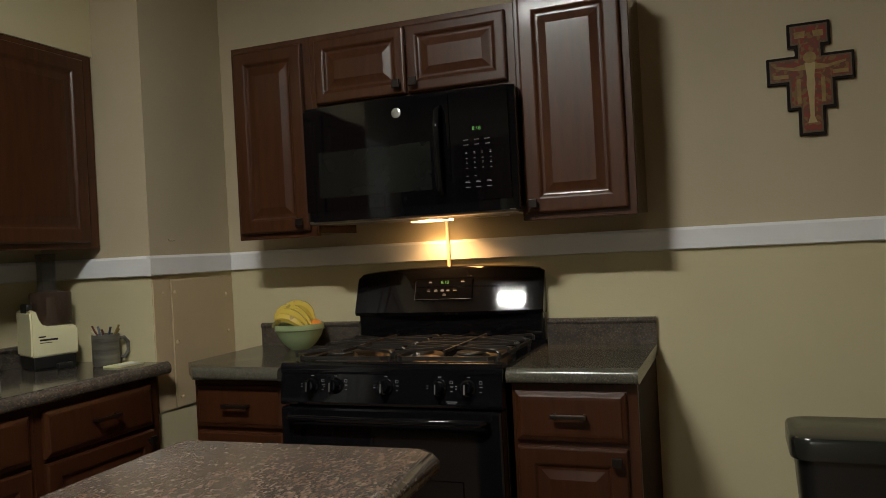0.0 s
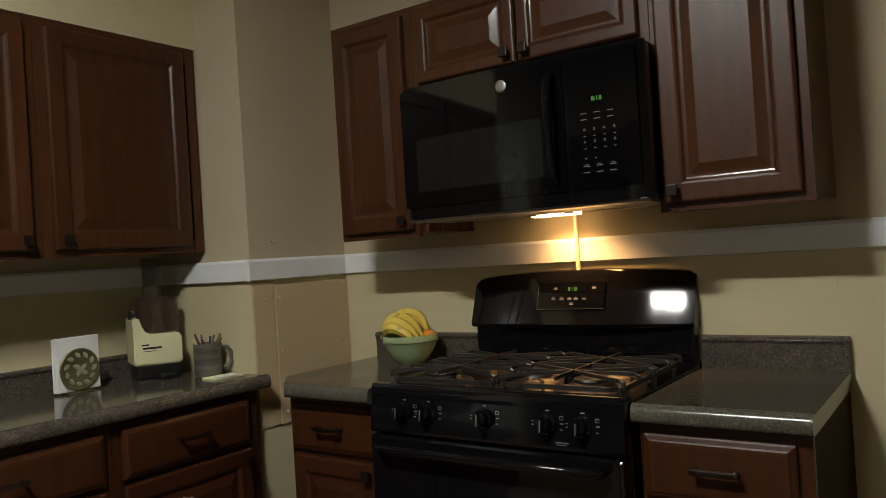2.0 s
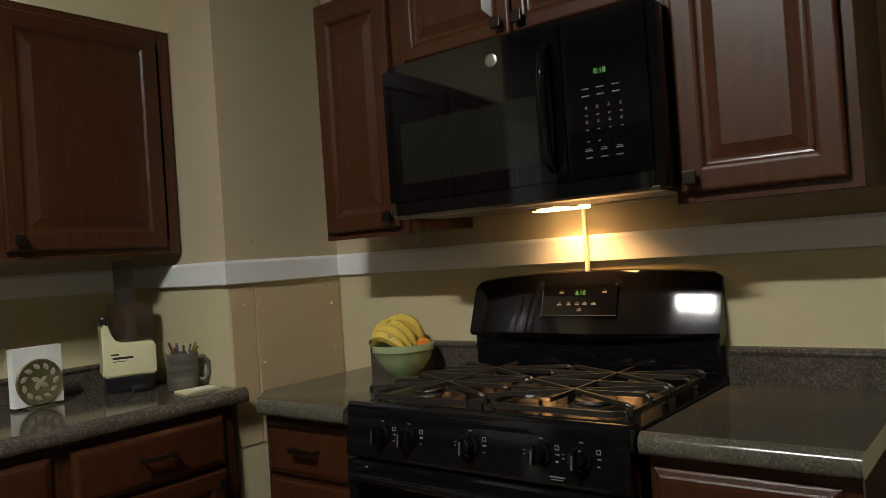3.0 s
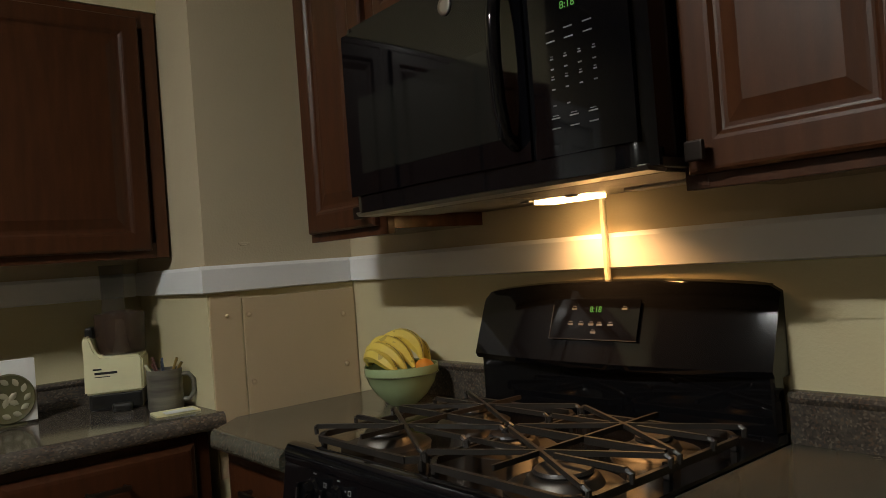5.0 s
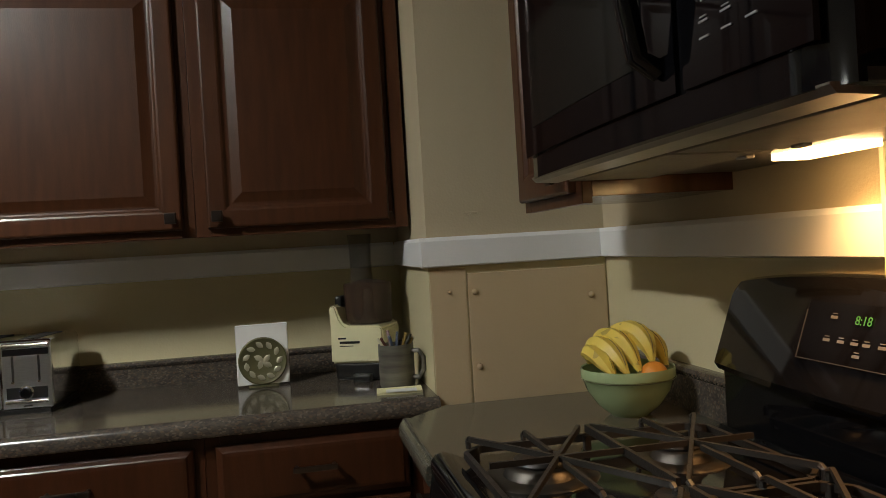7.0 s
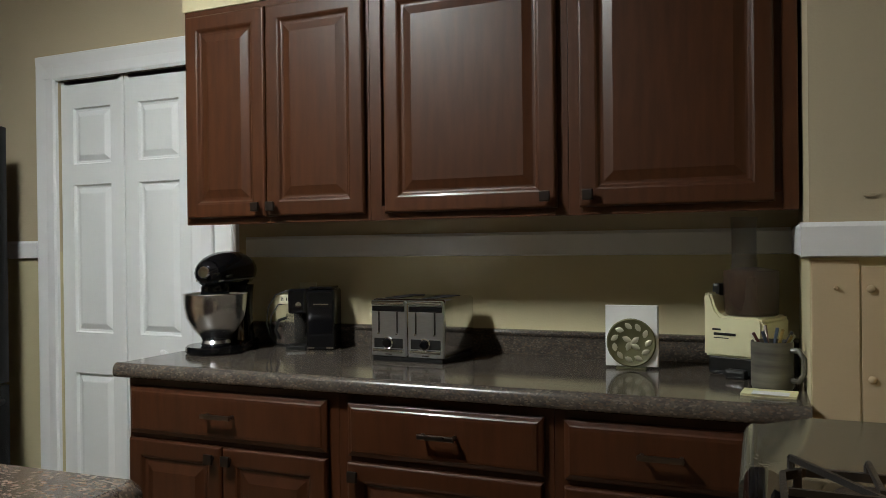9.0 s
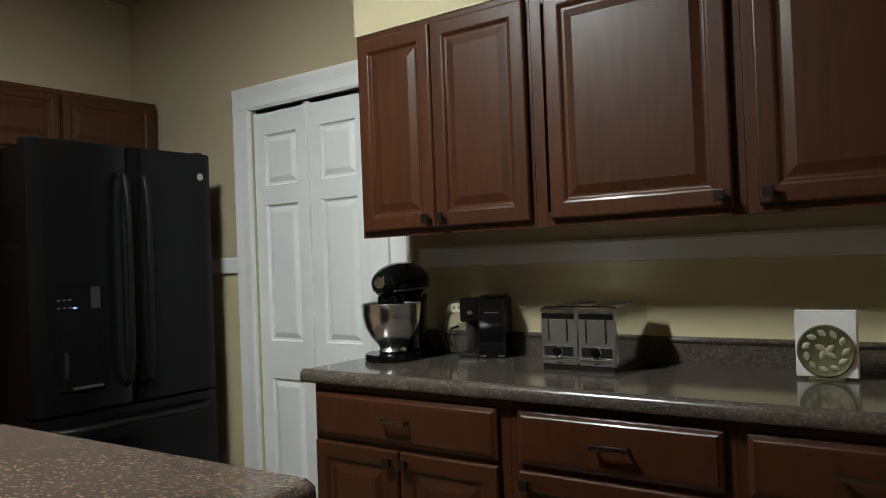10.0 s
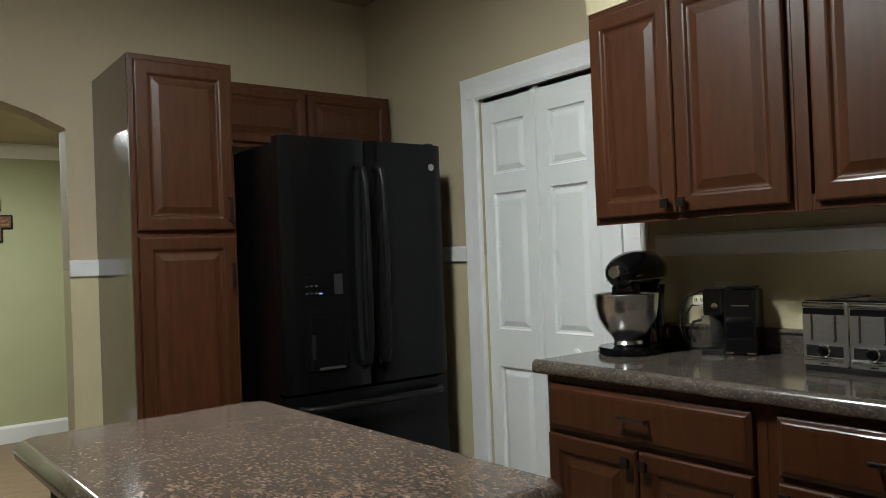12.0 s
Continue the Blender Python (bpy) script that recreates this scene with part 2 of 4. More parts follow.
def prism(outline, a0, a1, axis, bm=None, bevel=0.0):
    """Pushes a closed outline along an axis: outline in (y, z) for x, (x, z) for y, (x, y) for z."""
    own = bmesh.new()

    def at(p, a):
        return {"x": (a, p[0], p[1]), "y": (p[0], a, p[1]), "z": (p[0], p[1], a)}[axis]

    lo, hi = [own.verts.new(at(p, a0)) for p in outline], [own.verts.new(at(p, a1)) for p in outline]
    n = len(outline)
    for i in range(n):
        own.faces.new((lo[i], lo[(i + 1) % n], hi[(i + 1) % n], hi[i]))
    own.faces.new(lo)
    own.faces.new(hi[::-1])
    if bevel:
        bmesh.ops.recalc_face_normals(own, faces=own.faces)
        bmesh.ops.bevel(own, geom=list(own.edges), offset=bevel, segments=2, affect="EDGES")
    return merge(bm, own)


def rings_panel(w, h, x0, z0, rings, bm=None, close=True):
    """Nested rectangles (inset, y) joined by slopes, seen from -y."""
    own = bmesh.new()
    loops = []
    for inset, y in rings:
        loops.append([own.verts.new((x0 + a, y, z0 + b)) for a, b in ((inset, inset), (w - inset, inset), (w - inset, h - inset), (inset, h - inset))])
    for u, v in zip(loops, loops[1:]):
        for k in range(4):
            own.faces.new((u[k], u[(k + 1) % 4], v[(k + 1) % 4], v[k]))
    if close:
        own.faces.new(loops[-1])
    return merge(bm, own)


def text_mesh(text, size, parent, m, mat, name="lettering"):
    cu = bpy.data.curves.new("text", "FONT")
    cu.body, cu.size, cu.align_x, cu.align_y, cu.extrude = text, size, "CENTER", "CENTER", 0.0003
    ob = new("text", cu)
    me = bpy.data.meshes.new_from_object(ob.evaluated_get(bpy.context.evaluated_depsgraph_get()))
    bpy.data.objects.remove(ob)
    me.transform(m)
    me.materials.clear()
    me.materials.append(mat)
    out = new(name, me)
    out.parent = parent
    return out


# ---- the room ----
WN, WW, WS, WE = 2.70, -2.43, -1.71, 4.2
TOP, RAIL0, RAIL1, CTR = 2.78, 1.275, 1.353, 0.952
PX, PY = -1.880, 2.214


def wall(name, x0, y0, x1, y1, label, z0=0.0, z1=TOP, holes=()):
    bm = box(x0, y0, z0, x1, y1, RAIL0 + 0.03, slot=0)
    box(x0, y0, RAIL0 + 0.03, x1, y1, z1, bm=bm, slot=1)
    return structure(name, bm, (WALL_LOW, WALL_UP), label, "wall")


wall("wall_north", WW - 0.15, WN, WE, WN + 0.15, "khaki and taupe painted kitchen wall behind the range")
wall("wall_pillar", WW, PY, PX, WN, "painted boxed-out pillar in the kitchen corner")
wall("wall_east", WE, -5.0, WE + 0.15, WN + 0.15, "plain painted wall closing the kitchen")
DY0, DY1, DZ = -0.712, 0.02, 2.055
bm = box(WW - 0.15, DY1, 0, WW, WN, RAIL0 + 0.03, slot=0)
box(WW - 0.15, DY1, RAIL0 + 0.03, WW, WN, TOP, bm=bm, slot=1)
box(WW - 0.15, WS - 0.15, 0, WW, DY0, RAIL0 + 0.03, bm=bm, slot=0)
box(WW - 0.15, WS - 0.15, RAIL0 + 0.03, WW, DY0, TOP, bm=bm, slot=1)
box(WW - 0.15, DY0, DZ, WW, DY1, TOP, bm=bm, slot=1)
structure("wall_west", bm, (WALL_LOW, WALL_UP), "khaki and taupe painted wall behind the long counter", "wall")
bm = box(WW - 0.9, DY0 - 0.2, 0, WW - 0.8, DY1 + 0.2, TOP)
structure("wall_closet", bm, (WALL_UP,), "plain closet wall behind the folding door", "wall")

# south wall with the arched opening
AX0, AX1, AZ = -0.812, 0.62, 1.953
bm = box(WW - 0.15, WS - 0.15, 0, AX0, WS, RAIL0 + 0.03, slot=0)
box(WW - 0.15, WS - 0.15, RAIL0 + 0.03, AX0, WS, TOP, bm=bm, slot=1)
box(AX1, WS - 0.15, 0, WE, WS, TOP, bm=bm, slot=1)
arch = [(AX0, TOP), (AX0, AZ), (-0.68, 2.015), (-0.545, 2.060), (-0.39, 2.090), (-0.09, 2.112), (0.20, 2.090), (0.36, 2.060), (AX1, AZ), (AX1, TOP)]
own = prism(arch, WS - 0.15, WS, "y")
for f in own.faces:
    f.material_index = 1
merge(bm, own)
structure("wall_south", bm, (WALL_LOW, WALL_UP), "painted wall with an arched doorway beside the tall cabinet", "wall")

# hall beyond the arch
HS = -4.65
structure("wall_hall", box(WW - 0.15, HS - 0.15, 0, WE, HS, TOP), (WALL_HALL,), "olive green painted wall of the next room", "wall")
structure("wall_hall_side", box(-1.75, HS, 0, -1.60, WS - 0.15, TOP), (WALL_HALL,), "olive green side wall of the next room", "wall")
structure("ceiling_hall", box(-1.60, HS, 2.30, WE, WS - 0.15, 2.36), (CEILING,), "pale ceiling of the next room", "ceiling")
bm = prism([(HS, 2.30), (HS, 2.195), (HS + 0.012, 2.195), (HS + 0.03, 2.215), (HS + 0.07, 2.255), (HS + 0.085, 2.28), (HS + 0.085, 2.30)], -1.60, WE, "x")
structure("trim_crown", bm, (WHITE,), "white crown moulding along the next room's wall", "moulding")
structure("baseboard_hall", prism([(HS, 0), (HS + 0.018, 0), (HS + 0.018, 0.115), (HS + 0.008, 0.135), (HS, 0.135)], -1.60, WE, "x"), (WHITE,), "white baseboard along the next room's wall", "baseboard")
structure("floor", box(WW - 1.0, HS - 0.15, -0.06, WE + 0.15, WN + 0.15, 0), (FLOOR,), "dark brown floor of the kitchen and next room", "floor")
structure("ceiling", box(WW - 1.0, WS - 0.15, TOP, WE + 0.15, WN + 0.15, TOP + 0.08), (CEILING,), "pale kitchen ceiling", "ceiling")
structure("wall_soffit", box(WW, 0.262, 2.133, -2.112, PY, TOP), (WALL_LOW,), "painted soffit above the long row of wall cabinets", "soffit")

# chair rail
RP = 0.018


def rail_profile(side):
    return [(0, RAIL0), (side * RP, RAIL0 + 0.004), (side * RP, RAIL1 - 0.010), (side * (RP - 0.005), RAIL1), (0, RAIL1)]


def rail(name, bm):
    structure(name, bm, (WHITE,), "flat white painted chair rail", "chair rail")


rail("trim_rail_north", prism([(WN + a, b) for a, b in rail_profile(-1)], PX, WE, "x"))
bm = prism([(PX + a, b) for a, b in rail_profile(1)], PY - RP, WN - RP - 0.001, "y")
rail("trim_rail_pillar", bm)
rail("trim_rail_pillar_side", prism([(PY + a, b) for a, b in rail_profile(-1)], WW + RP, PX, "x"))
rail("trim_rail_west", prism([(WW + a, b) for a, b in rail_profile(1)], 0.29, PY - RP, "y"))
rail("trim_rail_west_far", prism([(WW + a, b) for a, b in rail_profile(1)], WS, -0.83, "y"))
rail("trim_rail_south", prism([(WS + a, b) for a, b in rail_profile(1)], WW + RP, AX0 + 0.004, "x"))

# ---- access panel on the pillar ----
ap = thing("access_panel", PX, 2.50, 0.757, 90, "tan painted access panel screwed to the pillar", "panel")
part("sheet", box(-0.185, -0.007, 0, 0.195, 0, 0.498, 0.0015), PANEL_TAN, ap)
part("strip", box(-0.283, -0.005, 0.0, -0.189, 0, 0.512, 0.0015), PANEL_TAN, ap)
for sx, sz in ((-0.168, 0.45), (-0.166, 0.255), (0.150, 0.42), (0.152, 0.262), (-0.156, 0.04), (0.150, 0.04), (-0.235, 0.452)):
    s = 0.0085 if sx > -0.2 else 0.005
    part("screw", lathe([(s, 0), (s * 0.95, 0.004), (s * 0.5, 0.007), (0, 0.0075)], 12, m=Matrix.Translation((sx, -0.007, sz)) @ pose(0, 0, 0, 90)), PANEL_TAN, ap, smooth=True)

# ---- cabinets ----


def knob(parent, x, z, y):
    bm = rod((x, y, z), (x, y - 0.016, z), 0.006, 8)
    box(x - 0.015, y - 0.026, z - 0.015, x + 0.015, y - 0.016, z + 0.015, 0.003, bm)
    part("knob", bm, BRONZE, parent, "square dark bronze knob")


def pull(parent, x, z, y, w=0.105):
    bm = rod((x - w / 2 + 0.008, y, z), (x - w / 2 + 0.008, y - 0.026, z), 0.0055, 8)
    rod((x + w / 2 - 0.008, y, z), (x + w / 2 - 0.008, y - 0.026, z), 0.0055, 8, bm)
    box(x - w / 2, y - 0.032, z - 0.007, x + w / 2, y - 0.023, z + 0.007, 0.003, bm)
    part("pull", bm, PULL, parent, "dark bronze bar pull")


def panel_door(parent, x0, z0, w, h, y, knob_at=None, f=0.058, mat=None):
    """A raised-panel door whose back is at y; it faces -y."""
    t = 0.020
    bm = rings_panel(w, h, x0, z0, [(0, y), (0, y - t + 0.006), (0.004, y - t + 0.001), (0.008, y - t), (f - 0.012, y - t), (f - 0.006, y - t + 0.002), (f, y - t + 0.008), (f + 0.004, y - t + 0.009)], close=False)
    mat = mat or WOOD
    d = part("door", bm, mat, parent)
    bm = rings_panel(w, h, x0, z0, [(f + 0.003, y - t + 0.013), (f + 0.003, y - t + 0.009), (f + 0.010, y - t + 0.009), (f + 0.014, y - t + 0.008), (f + 0.034, y - t + 0.002), (f + 0.037, y - t + 0.001)])
    part("panel", bm, mat, d)
    if knob_at:
        knob(d, x0 + (0.028 if knob_at[0] == "l" else w - 0.028), z0 + (0.032 if knob_at[1] == "b" else h - 0.032), y - t)
    return d


def drawer_front(parent, x0, z0, w, h, y):
    bm = rings_panel(w, h, x0, z0, [(0, y), (0, y - 0.010), (0.004, y - 0.013), (0.012, y - 0.016), (0.016, y - 0.019), (0.024, y - 0.020)])
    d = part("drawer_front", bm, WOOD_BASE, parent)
    pull(d, x0 + w / 2, z0 + h / 2 + 0.006, y - 0.020)
    return d


def wall_cabinet(x, y, z, turn, w, h, depth, doors, label, group, knobs=None, side=WOOD_SIDE):
    """A framed cabinet: origin at the bottom left of its front frame; the body goes back by depth."""
    e = thing("wall_cabinet", x, y, z, turn, label, "cabinet", group)
    bm = box(0, 0.019, 0.012, w, depth, h, 0.001)
    part("body", bm, side, e)
    bm = box(0, 0, 0, 0.038, 0.019, h, 0.001)
    box(w - 0.038, 0, 0, w, 0.019, h, 0.001, bm)
    box(0.038, 0.0005, 0, w - 0.038, 0.019, 0.045, 0.001, bm)
    box(0.038, 0.0005, h - 0.05, w - 0.038, 0.019, h, 0.001, bm)
    part("face_frame", bm, WOOD, e)
    for (dx, dw), k in zip(doors, knobs or ("",) * len(doors)):
        panel_door(e, dx, 0.022, dw, h - 0.046, -0.0015, k, 0.058 if h > 0.4 else 0.045)
    return e


def base_cabinet(x, y, turn, w, depth, label, group, doors, drawer, top=CTR - 0.042):
    e = thing("base_cabinet", x, y, 0, turn, label, "cabinet", group)
    bm = box(0, 0.019, 0.10, w, depth, top, 0.001)
    box(0, 0.07, 0, w, depth, 0.10, bm=bm)
    part("body", bm, WOOD_DARK, e)
    bm = box(0, 0, 0.10, 0.036, 0.019, top, 0.001)
    box(w - 0.036, 0, 0.10, w, 0.019, top, 0.001, bm)
    for z0, z1 in ((0.10, 0.14), (0.695, 0.735), (top - 0.045, top)):
        box(0.036, 0.0005, z0, w - 0.036, 0.019, z1, 0.001, bm)
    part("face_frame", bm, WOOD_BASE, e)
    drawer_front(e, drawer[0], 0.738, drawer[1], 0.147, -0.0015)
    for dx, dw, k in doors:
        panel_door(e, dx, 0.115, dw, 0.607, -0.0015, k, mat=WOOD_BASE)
    return e


UB, UH = 1.392, 0.738
# over and beside the range
NF = 2.398
wall_cabinet(-1.602, NF, UB, 0, 0.346, UH, WN - NF, [(0.018, 0.30)], "narrow cherry wall cabinet with one raised-panel door", "cabinets round the range", ("rb",))
wall_cabinet(-1.255, NF, 1.850, 0, 0.779, UB + UH - 1.850, WN - NF, [(0.026, 0.360), (0.393, 0.360)], "short cherry wall cabinet above the microwave", "cabinets round the range", ("rb", "lb"))
wall_cabinet(-0.475, NF, UB + 0.008, 0, 0.371, UH + 0.02, WN - NF, [(0.016, 0.330)], "cherry wall cabinet with one tall raised-panel door", "cabinets round the range", ("lb",))
# long row
WF = -2.112
wall_cabinet(WF, 0.272, UB, 90, 0.722, UH, WF - WW, [(0.016, 0.326), (0.346, 0.362)], "two-door cherry wall cabinet beside the white door", "long row of wall cabinets", ("rb", "lb"))
wall_cabinet(WF, 0.995, UB, 90, 0.625, UH, WF - WW, [(0.056, 0.538)], "cherry wall cabinet with one wide raised-panel door", "long row of wall cabinets", ("rb",))
wall_cabinet(WF, 1.621, UB, 90, 0.583, UH, WF - WW, [(0.032, 0.496)], "cherry wall cabinet next to the pillar", "long row of wall cabinets", ("lb",))

BF = -1.842
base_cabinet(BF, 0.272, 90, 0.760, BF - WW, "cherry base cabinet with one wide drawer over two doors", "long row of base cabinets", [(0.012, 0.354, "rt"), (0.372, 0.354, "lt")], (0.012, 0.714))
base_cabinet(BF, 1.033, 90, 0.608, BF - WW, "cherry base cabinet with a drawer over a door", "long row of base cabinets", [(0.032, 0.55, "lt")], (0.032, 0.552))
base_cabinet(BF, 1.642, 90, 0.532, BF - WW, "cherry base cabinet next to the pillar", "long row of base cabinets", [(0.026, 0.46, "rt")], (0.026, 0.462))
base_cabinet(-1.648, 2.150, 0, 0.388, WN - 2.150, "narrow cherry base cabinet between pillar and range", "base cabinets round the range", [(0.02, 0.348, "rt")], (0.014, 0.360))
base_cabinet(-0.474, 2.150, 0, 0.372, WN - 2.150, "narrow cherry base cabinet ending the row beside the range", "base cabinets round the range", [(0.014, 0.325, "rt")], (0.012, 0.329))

# ---- worktops ----


def edge_profile(front, back, sign):
    """Rolled front edge; front and back along the depth."""
    s = sign
    pts = [(back, CTR - 0.040), (back, CTR)]
    pts += [(front + s * 0.030, CTR), (front + s * 0.022, CTR + 0.0035), (front + s * 0.014, CTR + 0.003), (front + s * 0.006, CTR - 0.003), (front + s * 0.001, CTR - 0.010)]
    pts += [(front, CTR - 0.018), (front, CTR - 0.030), (front + s * 0.004, CTR - 0.038), (front + s * 0.012, CTR - 0.042)]
    return pts


def worktop(name, bm, label, mat):
    e = thing(name, 0, 0, 0, 0, label, "worktop")
    part("slab", bm, mat, e, smooth=True)
    return e


SPL = 0.080
prof = edge_profile(-1.805, WW + 0.022, -1)
e = worktop("worktop", prism([prof[0], prof[1], prof[2], (prof[2][0], prof[0][1])], 0.238, PY - 0.001, "y"), "long speckled brown laminate worktop on the base cabinets", LAMINATE_LONG)
part("front_edge", prism([(prof[2][0], prof[0][1] - 0.002)] + prof[2:], 0.238, PY - 0.001, "y"), LAMINATE_EDGE, e, "rolled speckled front edge, worn to a sheen", smooth=True)
part("backsplash", prism([(WW + 0.001, CTR - 0.02), (WW + 0.022, CTR - 0.02), (WW + 0.022, CTR + SPL - 0.020), (WW + 0.0265, CTR + SPL - 0.016), (WW + 0.028, CTR + SPL - 0.009), (WW + 0.024, CTR + SPL - 0.002), (WW + 0.016, CTR + SPL), (WW + 0.001, CTR + SPL)], 0.238, PY - 0.001, "y"), LAMINATE_LONG, e, smooth=True)
for x0, x1, lab in ((-1.722, -1.256, "short speckled laminate worktop between pillar and range"), (-0.480, -0.094, "short speckled laminate worktop ending the row beside the range")):
    slab = prism(edge_profile(2.080 if x0 < -1 else 2.112, WN - 0.022, 1), x0, x1, "x")
    if x0 < -1:
        cut = bmesh.ops.bisect_plane(slab, geom=list(slab.verts) + list(slab.edges) + list(slab.faces), plane_co=(-1.600, 2.080, 0), plane_no=(-0.72, -0.69, 0), clear_outer=True)
        bmesh.ops.edgeloop_fill(slab, edges=[g for g in cut["geom_cut"] if isinstance(g, bmesh.types.BMEdge)])
    e = worktop("worktop", slab, lab, LAMINATE_RANGE)
    part("backsplash", prism([(WN - 0.001, CTR - 0.02), (WN - 0.022, CTR - 0.02), (WN - 0.022, CTR + 0.072), (WN - 0.0265, CTR + 0.076), (WN - 0.028, CTR + 0.083), (WN - 0.024, CTR + 0.090), (WN - 0.016, CTR + 0.093), (WN - 0.001, CTR + 0.093)], x0, x1, "x"), LAMINATE_LONG, e, smooth=True)

# ---- island ----
IX0, IX1, IY0, IY1 = -0.912, -0.328, 0.188, 1.246
isl = thing("kitchen_island", (IX0 + IX1) / 2, (IY0 + IY1) / 2, 0, 2.2, "cherry kitchen island under a speckled brown laminate top", "island")
hx, hy = (IX1 - IX0) / 2, (IY1 - IY0) / 2
bm = box(-hx + 0.05, -hy + 0.06, 0.0, hx - 0.06, hy - 0.06, CTR - 0.045, 0.002)
part("body", bm, WOOD_DARK, isl)
c = 0.024
corner = [(-hx + c, -hy), (hx - c, -hy), (hx, -hy + c), (hx, hy - c), (hx - c, hy), (-hx + c, hy), (-hx, hy - c), (-hx, -hy + c)]


def shrink(k):
    return [((hx - k) / hx * a, (hy - k) / hy * b) for a, b in corner]


own = bmesh.new()
levels = [(0.012, CTR - 0.044), (0.003, CTR - 0.040), (0, CTR - 0.028), (0, CTR - 0.018), (0.005, CTR - 0.010), (0.007, CTR - 0.008), (0.010, CTR - 0.003), (0.018, CTR)]
loops = [[own.verts.new((a, b, z)) for a, b in shrink(k)] for k, z in levels]
for u, v in zip(loops, loops[1:]):
    for k in range(8):
        own.faces.new((u[k], u[(k + 1) % 8], v[(k + 1) % 8], v[k]))
own.faces.new(loops[0][::-1])
part("edge_band", own, LAMINATE_TRIM, isl, "glossy rolled edge of the top", smooth=True)
own = bmesh.new()
own.faces.new([own.verts.new((a, b, CTR)) for a, b in shrink(0.018)])
own.faces.new([own.verts.new((a, b, CTR - 0.010)) for a, b in shrink(0.019)][::-1])
own.verts.ensure_lookup_table()
for k in range(8):
    own.faces.new((own.verts[8 + k], own.verts[8 + (k + 1) % 8], own.verts[(k + 1) % 8], own.verts[k]))
part("top", own, LAMINATE, isl)

# ---- white folding door ----
door = thing("door_1", WW, (DY0 + DY1) / 2, 0, 90, "closed white six-panel folding closet door with a small knob", "door")
door["kind"] = "structure"
half = (DY1 - DY0) / 2
for i in range(2):
    x0 = -half + 0.004 + i * half
    w = half - 0.006
    bm = rings_panel(w, 2.036, x0, 0.012, [(0, 0.045), (0, 0.012), (0.003, 0.010), (0.02, 0.010)], close=False)
    leaf = part("leaf", bm, DOORWHITE, door)
    # stiles and rails round the sunk panels
    st = 0.072
    cuts = [0.20, 0.78, 0.955, 1.592, 1.682, 1.925]
    bm = box(x0 + 0.02, 0.010, 0.012, x0 + st, 0.030, 2.048)
    box(x0 + w - st, 0.010, 0.012, x0 + w - 0.02, 0.030, 2.048, bm=bm)
    zs = [0.012] + cuts + [2.048]
    for k in range(0, len(zs), 2):
        box(x0 + st, 0.010, zs[k], x0 + w - st, 0.030, zs[k + 1], bm=bm)
    part("frame", bm, DOORWHITE, leaf)
    for k in range(0, 6, 2):
        h = cuts[k + 1] - cuts[k]
        bm = rings_panel(w - 2 * st, h, x0 + st, cuts[k], [(0, 0.010), (0.005, 0.022), (0.014, 0.024), (0.036, 0.0125), (0.040, 0.0115)])
        part("panel", bm, DOORWHITE, leaf)
    if i == 1:
        part("knob", lathe([(0.006, 0), (0.006, 0.012), (0.016, 0.018), (0.017, 0.024), (0.010, 0.030), (0, 0.031)], 16, m=Matrix.Translation((x0 + 0.21, 0.010, 0.885)) @ pose(0, 0, 0, 90)), DOORWHITE, leaf, smooth=True)
cas = thing("trim_door", WW, 0, 0, 90, "white painted casing round the folding door", "door casing")
cas["kind"] = "structure"


def casing(name, bm):
    part(name, bm, WHITE, cas)


cw = 0.112
prof = [(0, 0), (0, -0.014), (0.012, -0.019), (0.055, -0.017), (0.098, -0.022), (cw - 0.004, -0.022), (cw, -0.018), (cw, 0)]
casing("jamb_left", prism([(DY0 - a, b) for a, b in prof], 0, DZ + cw - 0.01, "z"))
casing("jamb_right", prism([(DY1 + a, b) for a, b in prof], 0, DZ + cw - 0.01, "z"))
casing("head", prism([(b, DZ - 0.008 + a) for a, b in prof], DY0 - cw, DY1 + cw, "x"))
casing("corner_board", box(DY1 + cw + 0.004, -0.012, 0, DY1 + cw + 0.085, 0, 2.12, 0.002))
casing("corner_strip", box(DY1 + cw + 0.095, -0.02, 0, DY1 + cw + 0.115, 0, 2.12, 0.003))
part("track", box(DY0, 0.012, DZ - 0.006, DY1, 0.04, DZ), SHADOWGAP, cas)

# ---- tall cabinet, fridge and the cabinet above it ----
tall = thing("tall_cabinet", -0.930, -1.130, 0, 180, "tall cherry pantry cabinet with two raised-panel doors", "cabinet")
TWD, TZ = 0.438, 2.180
bm = box(0, 0.019, 0.10, TWD, 0.579, TZ, 0.001)
box(0.0, 0.07, 0, TWD, 0.579, 0.10, bm=bm)
part("body", bm, WOOD_SIDE, tall, "glossy veneered side")
bm = box(0, 0, 0.10, 0.03, 0.019, TZ, 0.001)
box(TWD - 0.03, 0, 0.10, TWD, 0.019, TZ, 0.001, bm)
for z0, z1 in ((0.10, 0.14), (1.425, 1.465), (TZ - 0.05, TZ)):
    box(0.03, 0.0005, z0, TWD - 0.03, 0.019, z1, 0.001, bm)
part("face_frame", bm, WOOD, tall)
